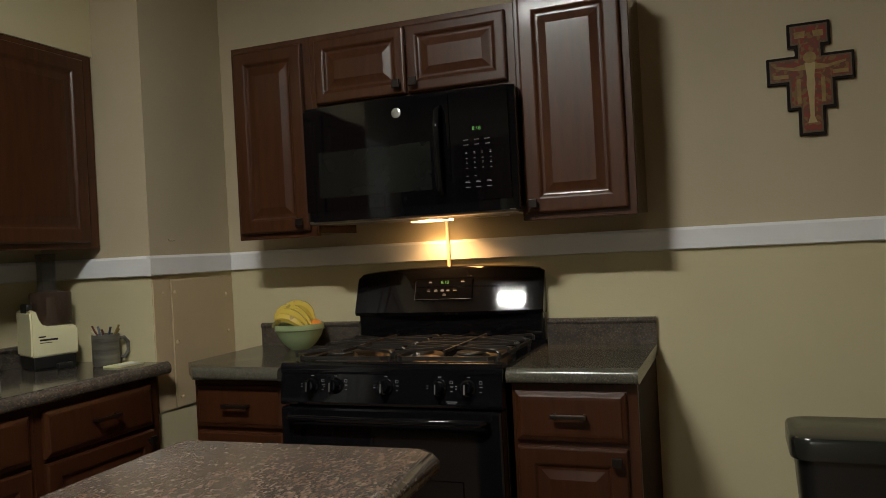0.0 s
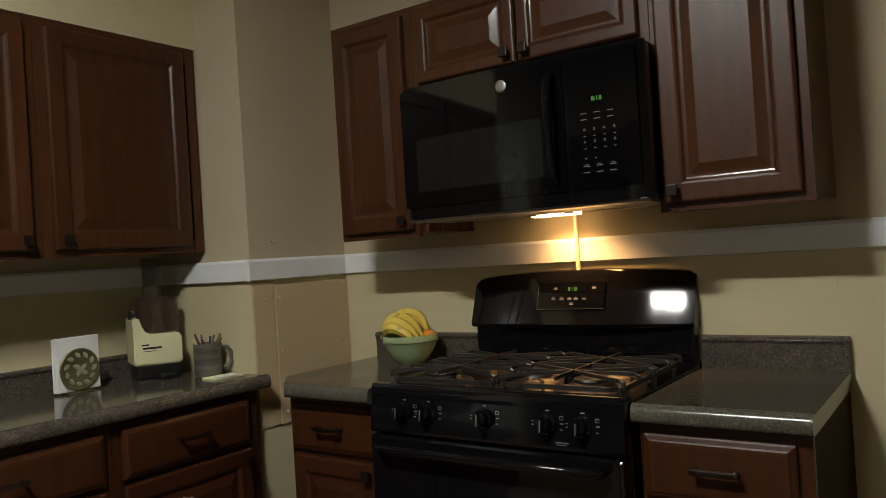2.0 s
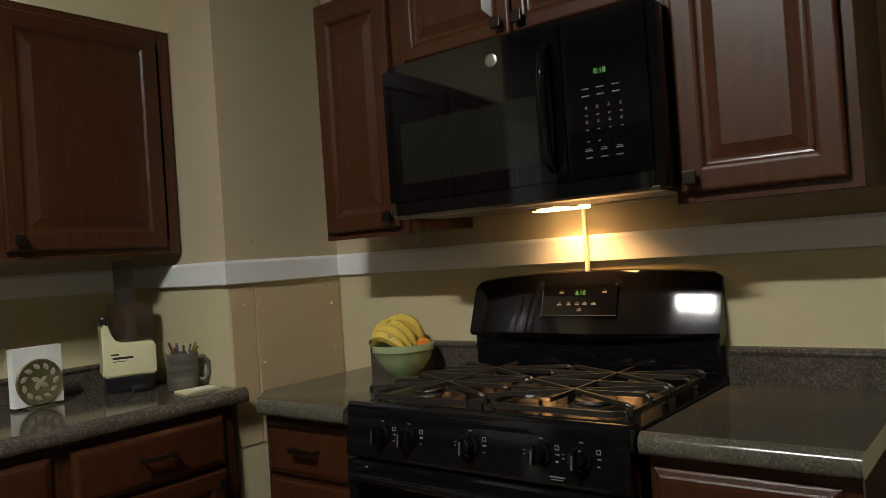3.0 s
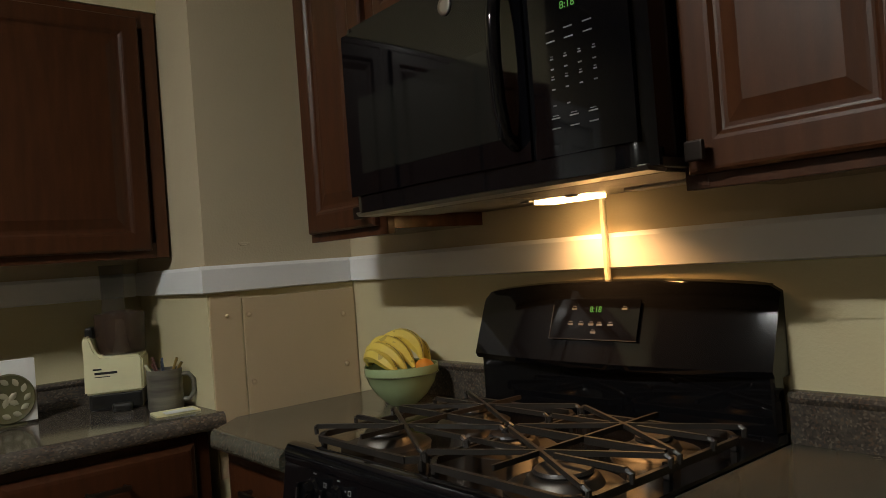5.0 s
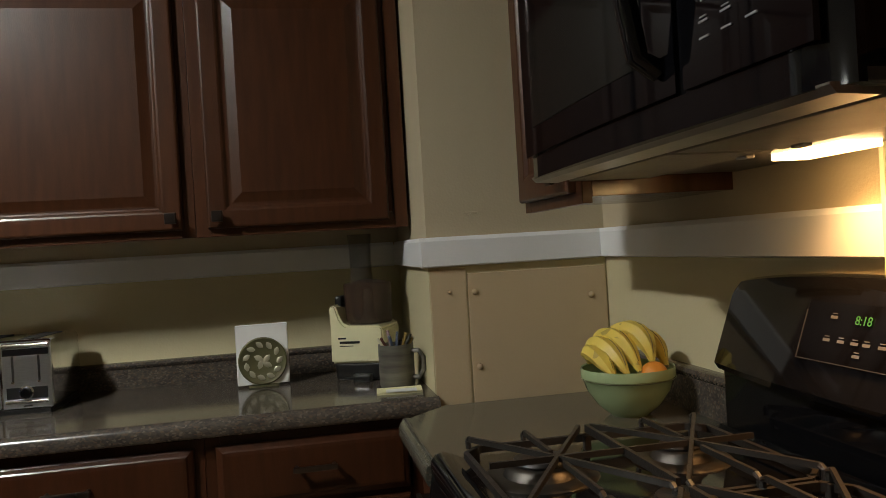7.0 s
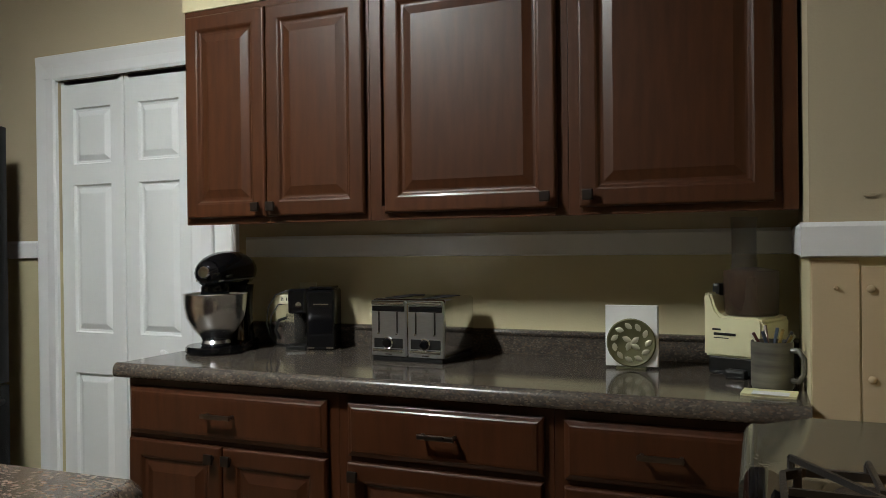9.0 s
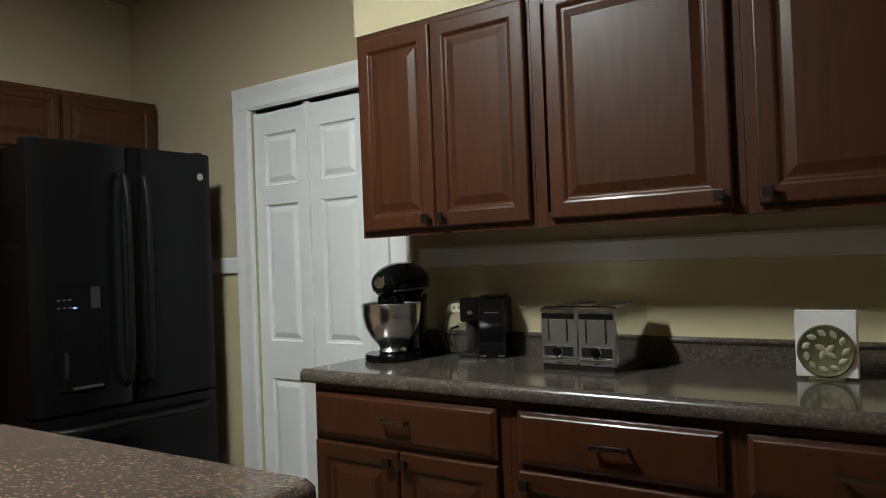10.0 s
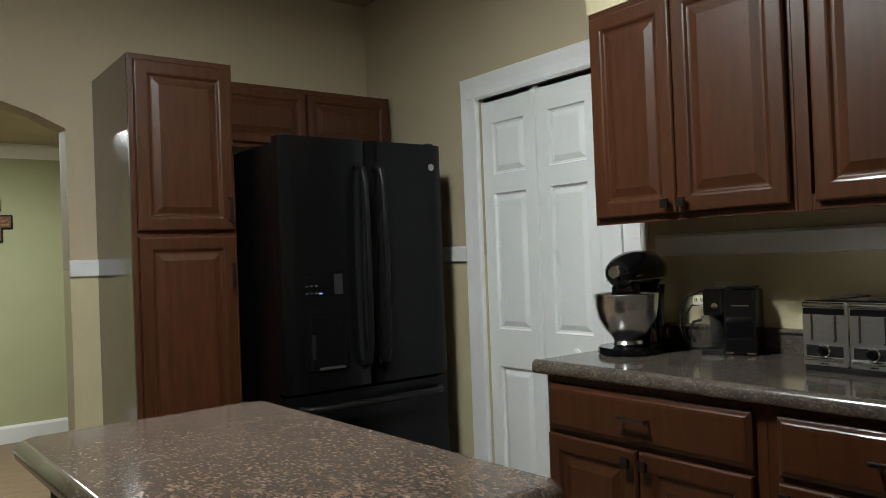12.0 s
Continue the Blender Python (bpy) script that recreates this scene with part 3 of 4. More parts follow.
for z0, h, kz in ((0.115, 1.315, 1.26), (1.455, 0.700, 1.545)):
    d = panel_door(tall, 0.020, z0, TWD - 0.032, h, -0.0015, None, 0.062)
    bm = rod((TWD - 0.035, -0.021, kz - 0.045), (TWD - 0.035, -0.045, kz - 0.045), 0.005, 8)
    rod((TWD - 0.035, -0.021, kz + 0.045), (TWD - 0.035, -0.045, kz + 0.045), 0.005, 8, bm)
    box(TWD - 0.042, -0.052, kz - 0.055, TWD - 0.028, -0.043, kz + 0.055, 0.003, bm)
    part("pull", bm, BRONZE, d, "dark bronze bar pull")
wall_cabinet(-1.370, -1.415, 1.870, 180, 1.012, 0.310, 0.293, [(0.02, 0.475), (0.508, 0.475)], "short cherry wall cabinet above the black fridge", "cabinets by the fridge", ("rb", "lb"))

FX, FW, FY, FH = -1.412, 0.830, -0.780, 1.826
fr = thing("refrigerator", FX, FY, 0, 180, "black french-door refrigerator with a water dispenser", "refrigerator")
part("cabinet_box", box(0.004, 0.075, 0.02, FW - 0.004, 0.88, FH - 0.02, 0.006), BLACK_TEX, fr)
mid = FW / 2


def fridge_door(x0, x1, z0, z1, label):
    """A door with a gently bowed front."""
    own = bmesh.new()
    n = 14
    outline = []
    for i in range(n + 1):
        x = x0 + (x1 - x0) * i / n
        u = 2 * i / n - 1
        e = max(0.0, abs(u) - 0.93) / 0.07
        outline.append((x, -0.006 * (1 - u * u) + 0.012 * e * e))
    outline += [(x1, 0.068), (x0, 0.068)]
    merge(own, prism(outline, z0, z1, "z"))
    return part("door", own, BLACK_TEX, fr, label, smooth=True)


ld = fridge_door(0.002, mid - 0.003, 0.765, FH, "black door with an ice and water dispenser")
rd = fridge_door(mid + 0.003, FW - 0.002, 0.765, FH, "black door with a round badge")
fz = fridge_door(0.002, FW - 0.002, 0.06, 0.752, "black freezer drawer")
for d, x in ((ld, mid - 0.045), (rd, mid + 0.045)):
    pts = [(x, -0.004, 0.845), (x, -0.045, 0.865), (x, -0.062, 0.93), (x, -0.066, 1.10), (x, -0.068, 1.29), (x, -0.066, 1.48), (x, -0.060, 1.63), (x, -0.045, 1.695), (x, -0.004, 1.715)]
    part("handle", tube(pts, 0.0145, 10), MATTE, d, "long curved matte black handle", smooth=True)
pts = [(0.06, -0.004, 0.70), (0.08, -0.045, 0.70), (0.14, -0.060, 0.70), (mid, -0.064, 0.70), (FW - 0.14, -0.060, 0.70), (FW - 0.08, -0.045, 0.70), (FW - 0.06, -0.004, 0.70)]
part("handle", tube(pts, 0.0145, 10), MATTE, fz, "long curved matte black handle", smooth=True)
part("badge", lathe([(0.016, 0), (0.016, 0.003), (0.012, 0.004), (0.011, 0.0025), (0, 0.003)], 20, m=Matrix.Translation((FW - 0.065, -0.004, 1.722)) @ pose(0, 0, 0, 90)), ALU, rd, "round silver badge", smooth=True)
for z in (1.505, 1.12, 0.93):
    part("crease", box(mid + 0.16, -0.006, z, mid + 0.25, -0.003, z + 0.004, 0.001), BLACK_TEX, rd)
bm = rings_panel(0.215, 0.42, 0.085, 0.845, [(0, -0.0045), (0.002, -0.009), (0.010, -0.009), (0.014, -0.006)])
disp = part("dispenser", bm, BLACK_TEX, ld, "glossy black dispenser panel")
part("recess", rings_panel(0.165, 0.24, 0.11, 0.855, [(0, -0.0065), (0.004, -0.0075), (0.012, -0.0066)]), BLACK_TEX, disp)
for i in range(3):
    for k in range(2):
        part("key", box(0.098 + i * 0.022, -0.0075, 1.20 - k * 0.03, 0.110 + i * 0.022, -0.0062, 1.206 - k * 0.03), KEYDIM, disp)
part("indicator", box(0.160, -0.0076, 1.168, 0.176, -0.0062, 1.173), BLUELED, disp, "small lit blue indicator")
part("screen", box(0.232, -0.0078, 1.165, 0.272, -0.0062, 1.25, 0.001), material("grey_screen", (0.028, 0.028, 0.031), 0.3), disp, "small grey screen")
part("lever", box(0.120, -0.012, 0.90, 0.134, -0.0066, 1.0, 0.002), BLACK_PLASTIC, disp)
part("drip_tray", box(0.15, -0.018, 0.852, 0.27, -0.0066, 0.862, 0.002), HOOD, disp)
for x in (0.03, FW - 0.07):
    part("hinge_cover", box(x, 0.02, FH - 0.02, x + 0.04, 0.10, FH + 0.012, 0.006), BLACK_PLASTIC, fr)

# ---- range ----
RX, RY = -0.864, 2.105
rg = thing("gas_range", RX, RY, 0, 0, "glossy black freestanding gas range with cast-iron grates", "range")
hw, CT = 0.381, 0.972
part("body", box(-hw + 0.002, 0.02, 0.06, hw - 0.002, 0.565, CT - 0.03, 0.004), BLACK, rg)
bm = prism([(-0.016, CT - 0.034), (-0.016, CT - 0.012), (-0.008, CT - 0.001), (0.006, CT + 0.002), (0.025, CT - 0.004), (0.040, CT - 0.012), (0.530, CT - 0.012), (0.532, CT - 0.002), (0.575, CT - 0.002), (0.575, CT - 0.034)], -hw, hw, "x")
part("cooktop", bm, BLACK, rg, smooth=True)
cp = part("control_panel", prism([(-0.016, CT - 0.035), (-0.030, 0.848), (-0.026, 0.838), (0.02, 0.838), (0.02, CT - 0.035)], -hw + 0.001, hw - 0.001, "x"), BLACK, rg)
tilt = math.degrees(math.atan2(0.014, CT - 0.035 - 0.848))
for i, kx in enumerate((-0.262, -0.178, 0.001, 0.182, 0.275)):
    m = Matrix.Translation((kx, -0.0222, 0.900)) @ pose(0, 0, 0, 90 - tilt)
    k = part("knob", lathe([(0.026, 0), (0.025, 0.006), (0.020, 0.010), (0.018, 0.026), (0.016, 0.029), (0, 0.030)], 24, m=m), BLACK, cp, smooth=True)
    bm = box(-0.005, -0.019, 0.012, 0.005, 0.019, 0.038, 0.002)
    bm.transform(m @ pose(0, 0, 0, 0, 0, (0, 0, 20, 0, 0)[i]))
    part("grip", bm, BLACK, k)
    bm = box(-0.0018, -0.018, 0.0381, 0.0018, 0.010, 0.0388)
    bm.transform(m)
    part("pointer", bm, ALU, k)
    for a, b, c2, d2 in ((0.034, 0.012, 0.044, 0.0134), (0.034, 0.020, 0.044, 0.0214), (0.034, 0.012, 0.0352, 0.0214), (0.0428, 0.012, 0.044, 0.0214), (0.036, 0.002, 0.045, 0.0045), (-0.004, 0.031, 0.006, 0.0335), (-0.042, -0.004, -0.036, -0.002), (-0.042, 0.004, -0.036, 0.006), (0.036, -0.012, 0.043, -0.010)):
        bm = box(a, b, 0.0004, c2, d2, 0.001)
        bm.transform(m)
        part("marking", bm, KEYWHITE, cp)
part("marking", box(0.205, -0.0305, 0.858, 0.240, -0.0275, 0.860), KEYWHITE, cp)
part("marking", box(0.209, -0.0305, 0.853, 0.236, -0.0275, 0.8545), KEYWHITE, cp)
od = part("oven_door", box(-hw + 0.003, -0.035, 0.245, hw - 0.003, 0.02, 0.832, 0.008), BLACK, rg)
part("window", box(-0.25, -0.0385, 0.36, 0.25, -0.034, 0.62, 0.002), BLACK_GLASS, od)
bm = tube([(-0.33, -0.035, 0.806), (-0.33, -0.062, 0.806), (-0.32, -0.075, 0.806), (0.32, -0.075, 0.806), (0.33, -0.062, 0.806), (0.33, -0.035, 0.806)], 0.012, 10)
part("handle", bm, BLACK, od, smooth=True)
part("storage_drawer", box(-hw + 0.003, -0.03, 0.075, hw - 0.003, 0.02, 0.235, 0.008), BLACK, rg)
for sx in (-1, 1):
    for sy in (0.06, 0.48):
        part("foot", rod((sx * 0.33, sy, 0), (sx * 0.33, sy, 0.06), 0.018), BLACK_PLASTIC, rg)

# backguard: a plain lower riser and a bowed, tilted console with an arched top
part("riser", box(-hw + 0.012, 0.538, CT - 0.004, hw - 0.004, 0.578, 1.085, 0.006), BLACK, rg)
own = bmesh.new()
cols = []
N = 40
for i in range(N + 1):
    x = -hw - 0.004 + (2 * hw + 0.004) * i / N
    u = x / hw
    e = max(0.0, abs(u) - 0.95) / 0.05
    top = 1.234 + 0.020 * (1 - abs(u) ** 2.4) - 0.010 * e * e
    bow = 0.24 * x * x - 0.012
    cols.append([own.verts.new(p) for p in ((x, 0.555, 1.070), (x, 0.514 + bow, 1.072), (x, 0.507 + bow, 1.084), (x, 0.507 + bow + 0.368 * 0.006, 1.090), (x, 0.507 + bow + 0.368 * (top - 1.106), top - 0.022), (x, 0.507 + bow + 0.368 * (top - 1.100), top - 0.016), (x, 0.513 + bow + 0.368 * (top - 1.098), top - 0.004), (x, 0.528 + bow + 0.368 * (top - 1.098), top), (x, 0.592, top - 0.003), (x, 0.592, 1.070))])
for u, v in zip(cols, cols[1:]):
    for k in range(10):
        own.faces.new((u[k], v[k], v[(k + 1) % 10], u[(k + 1) % 10]))
own.faces.new(cols[0][::-1])
own.faces.new(cols[-1])
bg = part("backguard", own, BLACK, rg, "glossy black console with a green clock", smooth=True)
BT = math.degrees(math.atan(0.368))


def on_guard(x, z, lift):
    """A point on the console's face."""
    return Matrix.Translation((x, 0.495 + 0.368 * (z - 1.084) + 0.24 * x * x - lift, z)) @ pose(0, 0, 0, 90 - BT)


plate = box(-0.115, -0.044, -0.001, 0.115, 0.044, 0.0008, 0.0004)
plate.transform(on_guard(0.001, 1.173, 0.0035))
ck = part("control_plate", plate, BLACK_GLASS, bg)
fr_bm = bmesh.new()
for a, b, c2, d2 in ((-0.116, -0.045, -0.1145, 0.030), (-0.116, -0.045, 0.06, -0.0438), (0.06, -0.045, 0.116, -0.0438)):
    box(a, b, 0.0008, c2, d2, 0.0018, bm=fr_bm)
fr_bm.transform(on_guard(0.001, 1.173, 0.0035))
part("rim", fr_bm, HOOD, ck)
text_mesh("8:18", 0.0185, ck, on_guard(0.006, 1.193, 0.0065), GREENLED, "clock_digits")
for gx, gz in ((-0.10, 1.180), (-0.07, 1.182), (0.062, 1.182), (0.088, 1.184), (-0.105, 1.150), (-0.075, 1.150), (-0.045, 1.150), (-0.018, 1.150), (0.004, 1.150), (0.032, 1.150), (0.064, 1.150), (0.09, 1.152), (-0.01, 1.134), (0.075, 1.132)):
    bm = box(-0.007, -0.003, 0, 0.007, 0.0015, 0.0006)
    box(-0.005, 0.004, 0, 0.005, 0.0055, 0.0006, bm=bm)
    bm.transform(on_guard(gx + 0.016, gz + 0.013, 0.0052))
    part("key", bm, KEYDIM, ck)

# burners and grates
for bx, by, br in ((-0.235, 0.135, 0.048), (-0.235, 0.375, 0.038), (0.235, 0.135, 0.052), (0.235, 0.375, 0.036), (0.0, 0.255, 0.044)):
    b = part("burner", lathe([(br + 0.045, -0.013), (br + 0.04, -0.009), (br + 0.012, -0.008), (br + 0.006, 0.004), (br, 0.008), (0, 0.008)], 28, at=(bx, by, CT)), BURNER, rg, "bare aluminium burner head", smooth=True)
    part("cap", lathe([(0, 0.0085), (br * 0.88, 0.0085), (br * 0.92, 0.012), (br * 0.86, 0.017), (0, 0.019)], 28, at=(bx, by, CT)), IRON, b, smooth=True)


def bar(bm, a, b, w=0.0055, h=0.009, drop=0.0):
    """A flat-topped cast bar from a to b at the grate's height."""
    own = bmesh.new()
    a, b = Vector(a), Vector(b)
    d = (b - a).normalized()
    s = Vector((-d.y, d.x, 0)) * w
    v = [own.verts.new(p) for p in (a - s, a + s, b + s, b - s)]
    low = [own.verts.new(p.co - Vector((0, 0, h))) for p in v]
    own.faces.new(v)
    own.faces.new(low[::-1])
    for k in range(4):
        own.faces.new((v[k], low[k], low[(k + 1) % 4], v[(k + 1) % 4]))
    return merge(bm, own)


GZ = CT + 0.034
for sx in (-1, 1):
    g = bmesh.new()
    x0, x1, y0, y1 = (0.008, 0.352, 0.035, 0.475) if sx > 0 else (-0.352, -0.008, 0.035, 0.475)
    zl = CT + 0.014
    ring = [(x0 + 0.03, y0, zl), (x1 - 0.03, y0, zl), (x1, y0 + 0.03, zl), (x1, y1 - 0.03, zl), (x1 - 0.03, y1, zl), (x0 + 0.03, y1, zl), (x0, y1 - 0.03, zl), (x0, y0 + 0.03, zl)]
    for a, b in zip(ring, ring[1:] + ring[:1]):
        bar(g, a, b, 0.0042, 0.012)
    cx = (x0 + x1) / 2
    mid_y = (y0 + y1) / 2
    for cy in (0.145, 0.365):
        far, near = (y1, mid_y) if cy > mid_y else (mid_y, y0)
        for ex, ey in ((x0 + 0.004, near + 0.012), (x1 - 0.004, near + 0.012), (x0 + 0.004, far - 0.012), (x1 - 0.004, far - 0.012)):
            bar(g, (cx, cy, GZ), (ex, ey, GZ - 0.002), 0.0030, 0.009)
        for ex in (x0 + 0.004, x1 - 0.004):
            bar(g, (ex, cy, GZ - 0.001), (cx + (0.03 if ex > cx else -0.03), cy, GZ - 0.001), 0.0030, 0.009)
        bar(g, (cx, near + 0.004, GZ - 0.0005), (cx, far - 0.004, GZ - 0.0005), 0.0030, 0.009)
        for ex in (x0 + 0.004, x1 - 0.004):
            for ey in (near + 0.012, cy, far - 0.012):
                tube([(ex, ey, GZ - 0.006), (ex + (0.009 if ex > cx else -0.009), ey, GZ - 0.010), (ex + (0.008 if ex > cx else -0.008), ey, zl - 0.004)], 0.0052, 6, g)
    bar(g, (x0 + 0.01, mid_y, GZ - 0.001), (x1 - 0.01, mid_y, GZ - 0.001), 0.0034, 0.013)
    for px in (x0 + 0.01, x1 - 0.01):
        for py in (y0 + 0.02, mid_y, y1 - 0.02):
            box(px - 0.006, py - 0.006, CT - 0.012, px + 0.006, py + 0.006, zl, 0.002, g)
    part("grate", g, IRON, rg, "cast-iron pan grate with radiating bars")

# ---- microwave over the range ----
MX, MY, MZ0, MZ1 = -0.852, 2.290, 1.444, 1.840
mw = thing("microwave", MX, MY, MZ0, 0, "glossy black over-the-range microwave with its cooktop lamp lit", "microwave")
mh, mw2 = MZ1 - MZ0, 0.3905
part("case", box(-mw2 + 0.003, 0.03, 0.006, mw2 - 0.003, WN - MY, mh, 0.003), BLACK, mw)
own = bmesh.new()
outline = []
for i in range(25):
    u = 2 * i / 24 - 1
    e = max(0.0, abs(u) - 0.94) / 0.06
    outline.append((u * mw2, -0.014 * (1 - u * u) + 0.016 * e * e + 0.006))
outline += [(mw2, 0.03), (-mw2, 0.03)]


def bow(x):
    u = x / mw2
    return -0.014 * (1 - u * u) + 0.006


front = part("front", prism(outline, -0.007, mh, "z"), BLACK, mw, smooth=True)


def on_front(x0, x1, z0, z1, lift, thick, n=10):
    """A thin plate that follows the bowed front."""
    xs = [x0 + (x1 - x0) * i / n for i in range(n + 1)]
    line = [(x, bow(x) - lift - thick) for x in xs] + [(x, bow(x) - lift + 0.001) for x in xs[::-1]]
    return prism(line, z0, z1, "z")


dr = part("door", on_front(-0.380, 0.172, 0.030, mh - 0.012, 0.0, 0.006), BLACK_GLASS, mw, "black glass door", smooth=True)
part("window", on_front(-0.325, 0.105, 0.075, 0.235, 0.006, 0.0012), material("dark_window_mesh", (0.011, 0.012, 0.011), 0.07, ior=1.42), dr, smooth=True)
x = 0.140
pts = [(x, bow(x) - 0.006, 0.060), (x, bow(x) - 0.030, 0.075), (x, bow(x) - 0.040, 0.13), (x, bow(x) - 0.043, 0.20), (x, bow(x) - 0.040, 0.27), (x, bow(x) - 0.030, 0.325), (x, bow(x) - 0.006, 0.342)]
part("handle", tube(pts, 0.0125, 12), BLACK, dr, "curved glossy black handle", smooth=True)
part("badge", lathe([(0.017, 0), (0.017, 0.003), (0.013, 0.004), (0.012, 0.0025), (0, 0.003)], 20, m=Matrix.Translation((-0.012, bow(0) - 0.006, 0.341)) @ pose(0, 0, 0, 90)), ALU, dr, "round silver badge", smooth=True)
kp = part("keypad", on_front(0.186, 0.372, 0.030, mh - 0.012, 0.0, 0.005), BLACK_GLASS, mw, smooth=True)
text_mesh("8:18", 0.017, kp, Matrix.Translation((0.266, bow(0.262) - 0.0062, 0.262)) @ pose(0, 0, 0, 90, 0, 4), GREENLED, "clock_digits")
for r, z in enumerate((0.226, 0.210, 0.182, 0.166, 0.150, 0.134, 0.108, 0.088, 0.072)):
    wide = r < 2 or r > 6
    for c2 in range(3 if wide else (4 if r < 6 else 2)):
        kx = 0.228 + c2 * (0.036 if wide else 0.027)
        w = 0.0085 if wide else 0.0030
        part("key", box(kx - w, bow(kx) - 0.0063, z, kx + w, bow(kx) - 0.0048, z + 0.0020), KEYWHITE, kp)
        if r in (2, 4, 7):
            part("key", box(kx - w * 0.7, bow(kx) - 0.0063, z + 0.0045, kx + w * 0.7, bow(kx) - 0.0048, z + 0.0058), KEYWHITE, kp)
under = part("underside", box(-mw2 + 0.006, 0.031, -0.008, mw2 - 0.006, WN - MY - 0.002, 0.012, 0.003), HOOD, mw, "grey metal underside with lamp and filters")
part("front_lip", prism([(0.006, -0.006), (0.012, -0.013), (0.052, -0.015), (0.056, -0.010), (0.056, -0.004), (0.006, -0.004)], -mw2 + 0.012, mw2 - 0.012, "x"), ALU, under, "bare metal lip along the front")
part("vent", box(-mw2 + 0.03, 0.0565, -0.0115, mw2 - 0.03, 0.0655, 0.010, 0.001), BLACK_PLASTIC, under)
for fx in (-0.19, 0.19):
    part("filter", box(fx - 0.180, 0.070, -0.014, fx + 0.180, 0.225, -0.007, 0.002), FILTER, under, "grey mesh grease filter")
part("seam", box(-mw2 + 0.03, 0.229, -0.0105, mw2 - 0.03, 0.235, 0.010, 0.001), BLACK_PLASTIC, under)
for fx in (-0.06, 0.06):
    part("latch", box(fx - 0.012, 0.208, -0.018, fx + 0.012, 0.222, -0.013, 0.002), ALU, under)
part("lamp_lens", box(-0.108, 0.288, -0.018, 0.040, 0.350, -0.007, 0.002), LENS, under, "lit cooktop lamp")
part("lamp_lens", box(0.120, 0.300, -0.014, 0.262, 0.352, -0.007, 0.002), LENS_OFF, under)

# cable cover between microwave and range
cc = thing("cable_cover", -0.853, WN - 0.001, 1.235, 0, "thin ivory cable cover running down the wall", "cable cover")
part("channel", prism([(-0.0065, 0), (-0.0065, -0.006), (-0.004, -0.009), (0.004, -0.009), (0.0065, -0.006), (0.0065, 0)], 0, 0.22, "z"), IVORY, cc)
for o in cc.children:
    o.location = (0, -RP - 0.001, 0)

# ---- things on the long worktop ----
mx = thing("stand_mixer", -2.206, 0.356, CTR, 13, "black stand mixer with a steel bowl on the worktop", "mixer")


def loft(rings, bm=None, seg=20):
    """Joins ellipses (x, half width y, half height z, centre z) along x into one body."""
    own = bmesh.new()
    loops = []
    for x, a, b, zc in rings:
        loops.append([own.verts.new((x, a * math.cos(2 * math.pi * k / seg), zc + b * math.sin(2 * math.pi * k / seg))) for k in range(seg)])
    for u, v in zip(loops, loops[1:]):
        for k in range(seg):
            own.faces.new((u[k], u[(k + 1) % seg], v[(k + 1) % seg], v[k]))
    own.faces.new(loops[0][::-1])
    own.faces.new(loops[-1])
    return merge(bm, own)


base = bmesh.new()
outline = [(0.155 * math.cos(radians(a)) ** 1 * 0.75 + 0.065, 0.105 * math.sin(radians(a))) for a in range(-90, 91, 15)] + [(-0.06, 0.07), (-0.15, 0.062), (-0.165, 0.04), (-0.165, -0.04), (-0.15, -0.062), (-0.06, -0.07)]
merge(base, prism(outline, 0, 0.026, "z", bevel=0.006))
part("base", base, BLACK, mx, smooth=True)
part("column", lathe([(0.058, 0.02), (0.052, 0.06), (0.048, 0.12), (0.05, 0.18), (0.054, 0.225), (0, 0.23)], 24, m=Matrix.Translation((-0.105, 0, 0)) @ Matrix.Diagonal((1.0, 1.05, 1, 1))), BLACK, mx, smooth=True)
head = part("motor_head", loft([(-0.17, 0.012, 0.012, 0.275), (-0.163, 0.040, 0.040, 0.276), (-0.14, 0.058, 0.056, 0.278), (-0.09, 0.066, 0.064, 0.282), (-0.02, 0.067, 0.066, 0.284), (0.05, 0.064, 0.063, 0.283), (0.10, 0.058, 0.056, 0.279), (0.135, 0.047, 0.045, 0.275), (0.152, 0.030, 0.030, 0.272), (0.156, 0.010, 0.010, 0.272)]), BLACK, mx, "rounded glossy black motor head", smooth=True)
part("hub_cap", lathe([(0.021, 0), (0.021, 0.012), (0.017, 0.016), (0, 0.017)], 18, m=Matrix.Translation((0.148, 0, 0.278)) @ pose(0, 0, 0, 0, 90)), CHROME, head, "chrome hub cap", smooth=True)
part("trim_band", loft([(-0.13, 0.0625, 0.010, 0.250), (-0.02, 0.0670, 0.010, 0.250), (0.07, 0.062, 0.010, 0.250), (0.128, 0.046, 0.010, 0.250)]), STEEL, head, "brushed steel trim band", smooth=True)
part("planetary", lathe([(0, 0.192), (0.042, 0.192), (0.048, 0.20), (0.048, 0.225), (0.04, 0.24)], 24, at=(0.078, 0, 0)), BLACK, head, smooth=True)
part("beater_shaft", rod((0.078, 0.012, 0.10), (0.078, 0.012, 0.195), 0.007), STEEL, head)
part("lock_lever", box(-0.03, -0.073, 0.246, 0.0, -0.064, 0.256, 0.002), CHROME, head)
part("bowl", lathe([(0, 0.028), (0.048, 0.028), (0.052, 0.034), (0.046, 0.045), (0.050, 0.054), (0.078, 0.085), (0.096, 0.12), (0.104, 0.16), (0.107, 0.20), (0.1095, 0.203), (0.108, 0.205), (0.104, 0.202), (0.101, 0.16), (0.092, 0.12), (0.074, 0.088), (0.04, 0.062), (0, 0.06)], 40, at=(0.078, 0, 0)), STEEL, mx, "brushed steel mixing bowl", smooth=True)

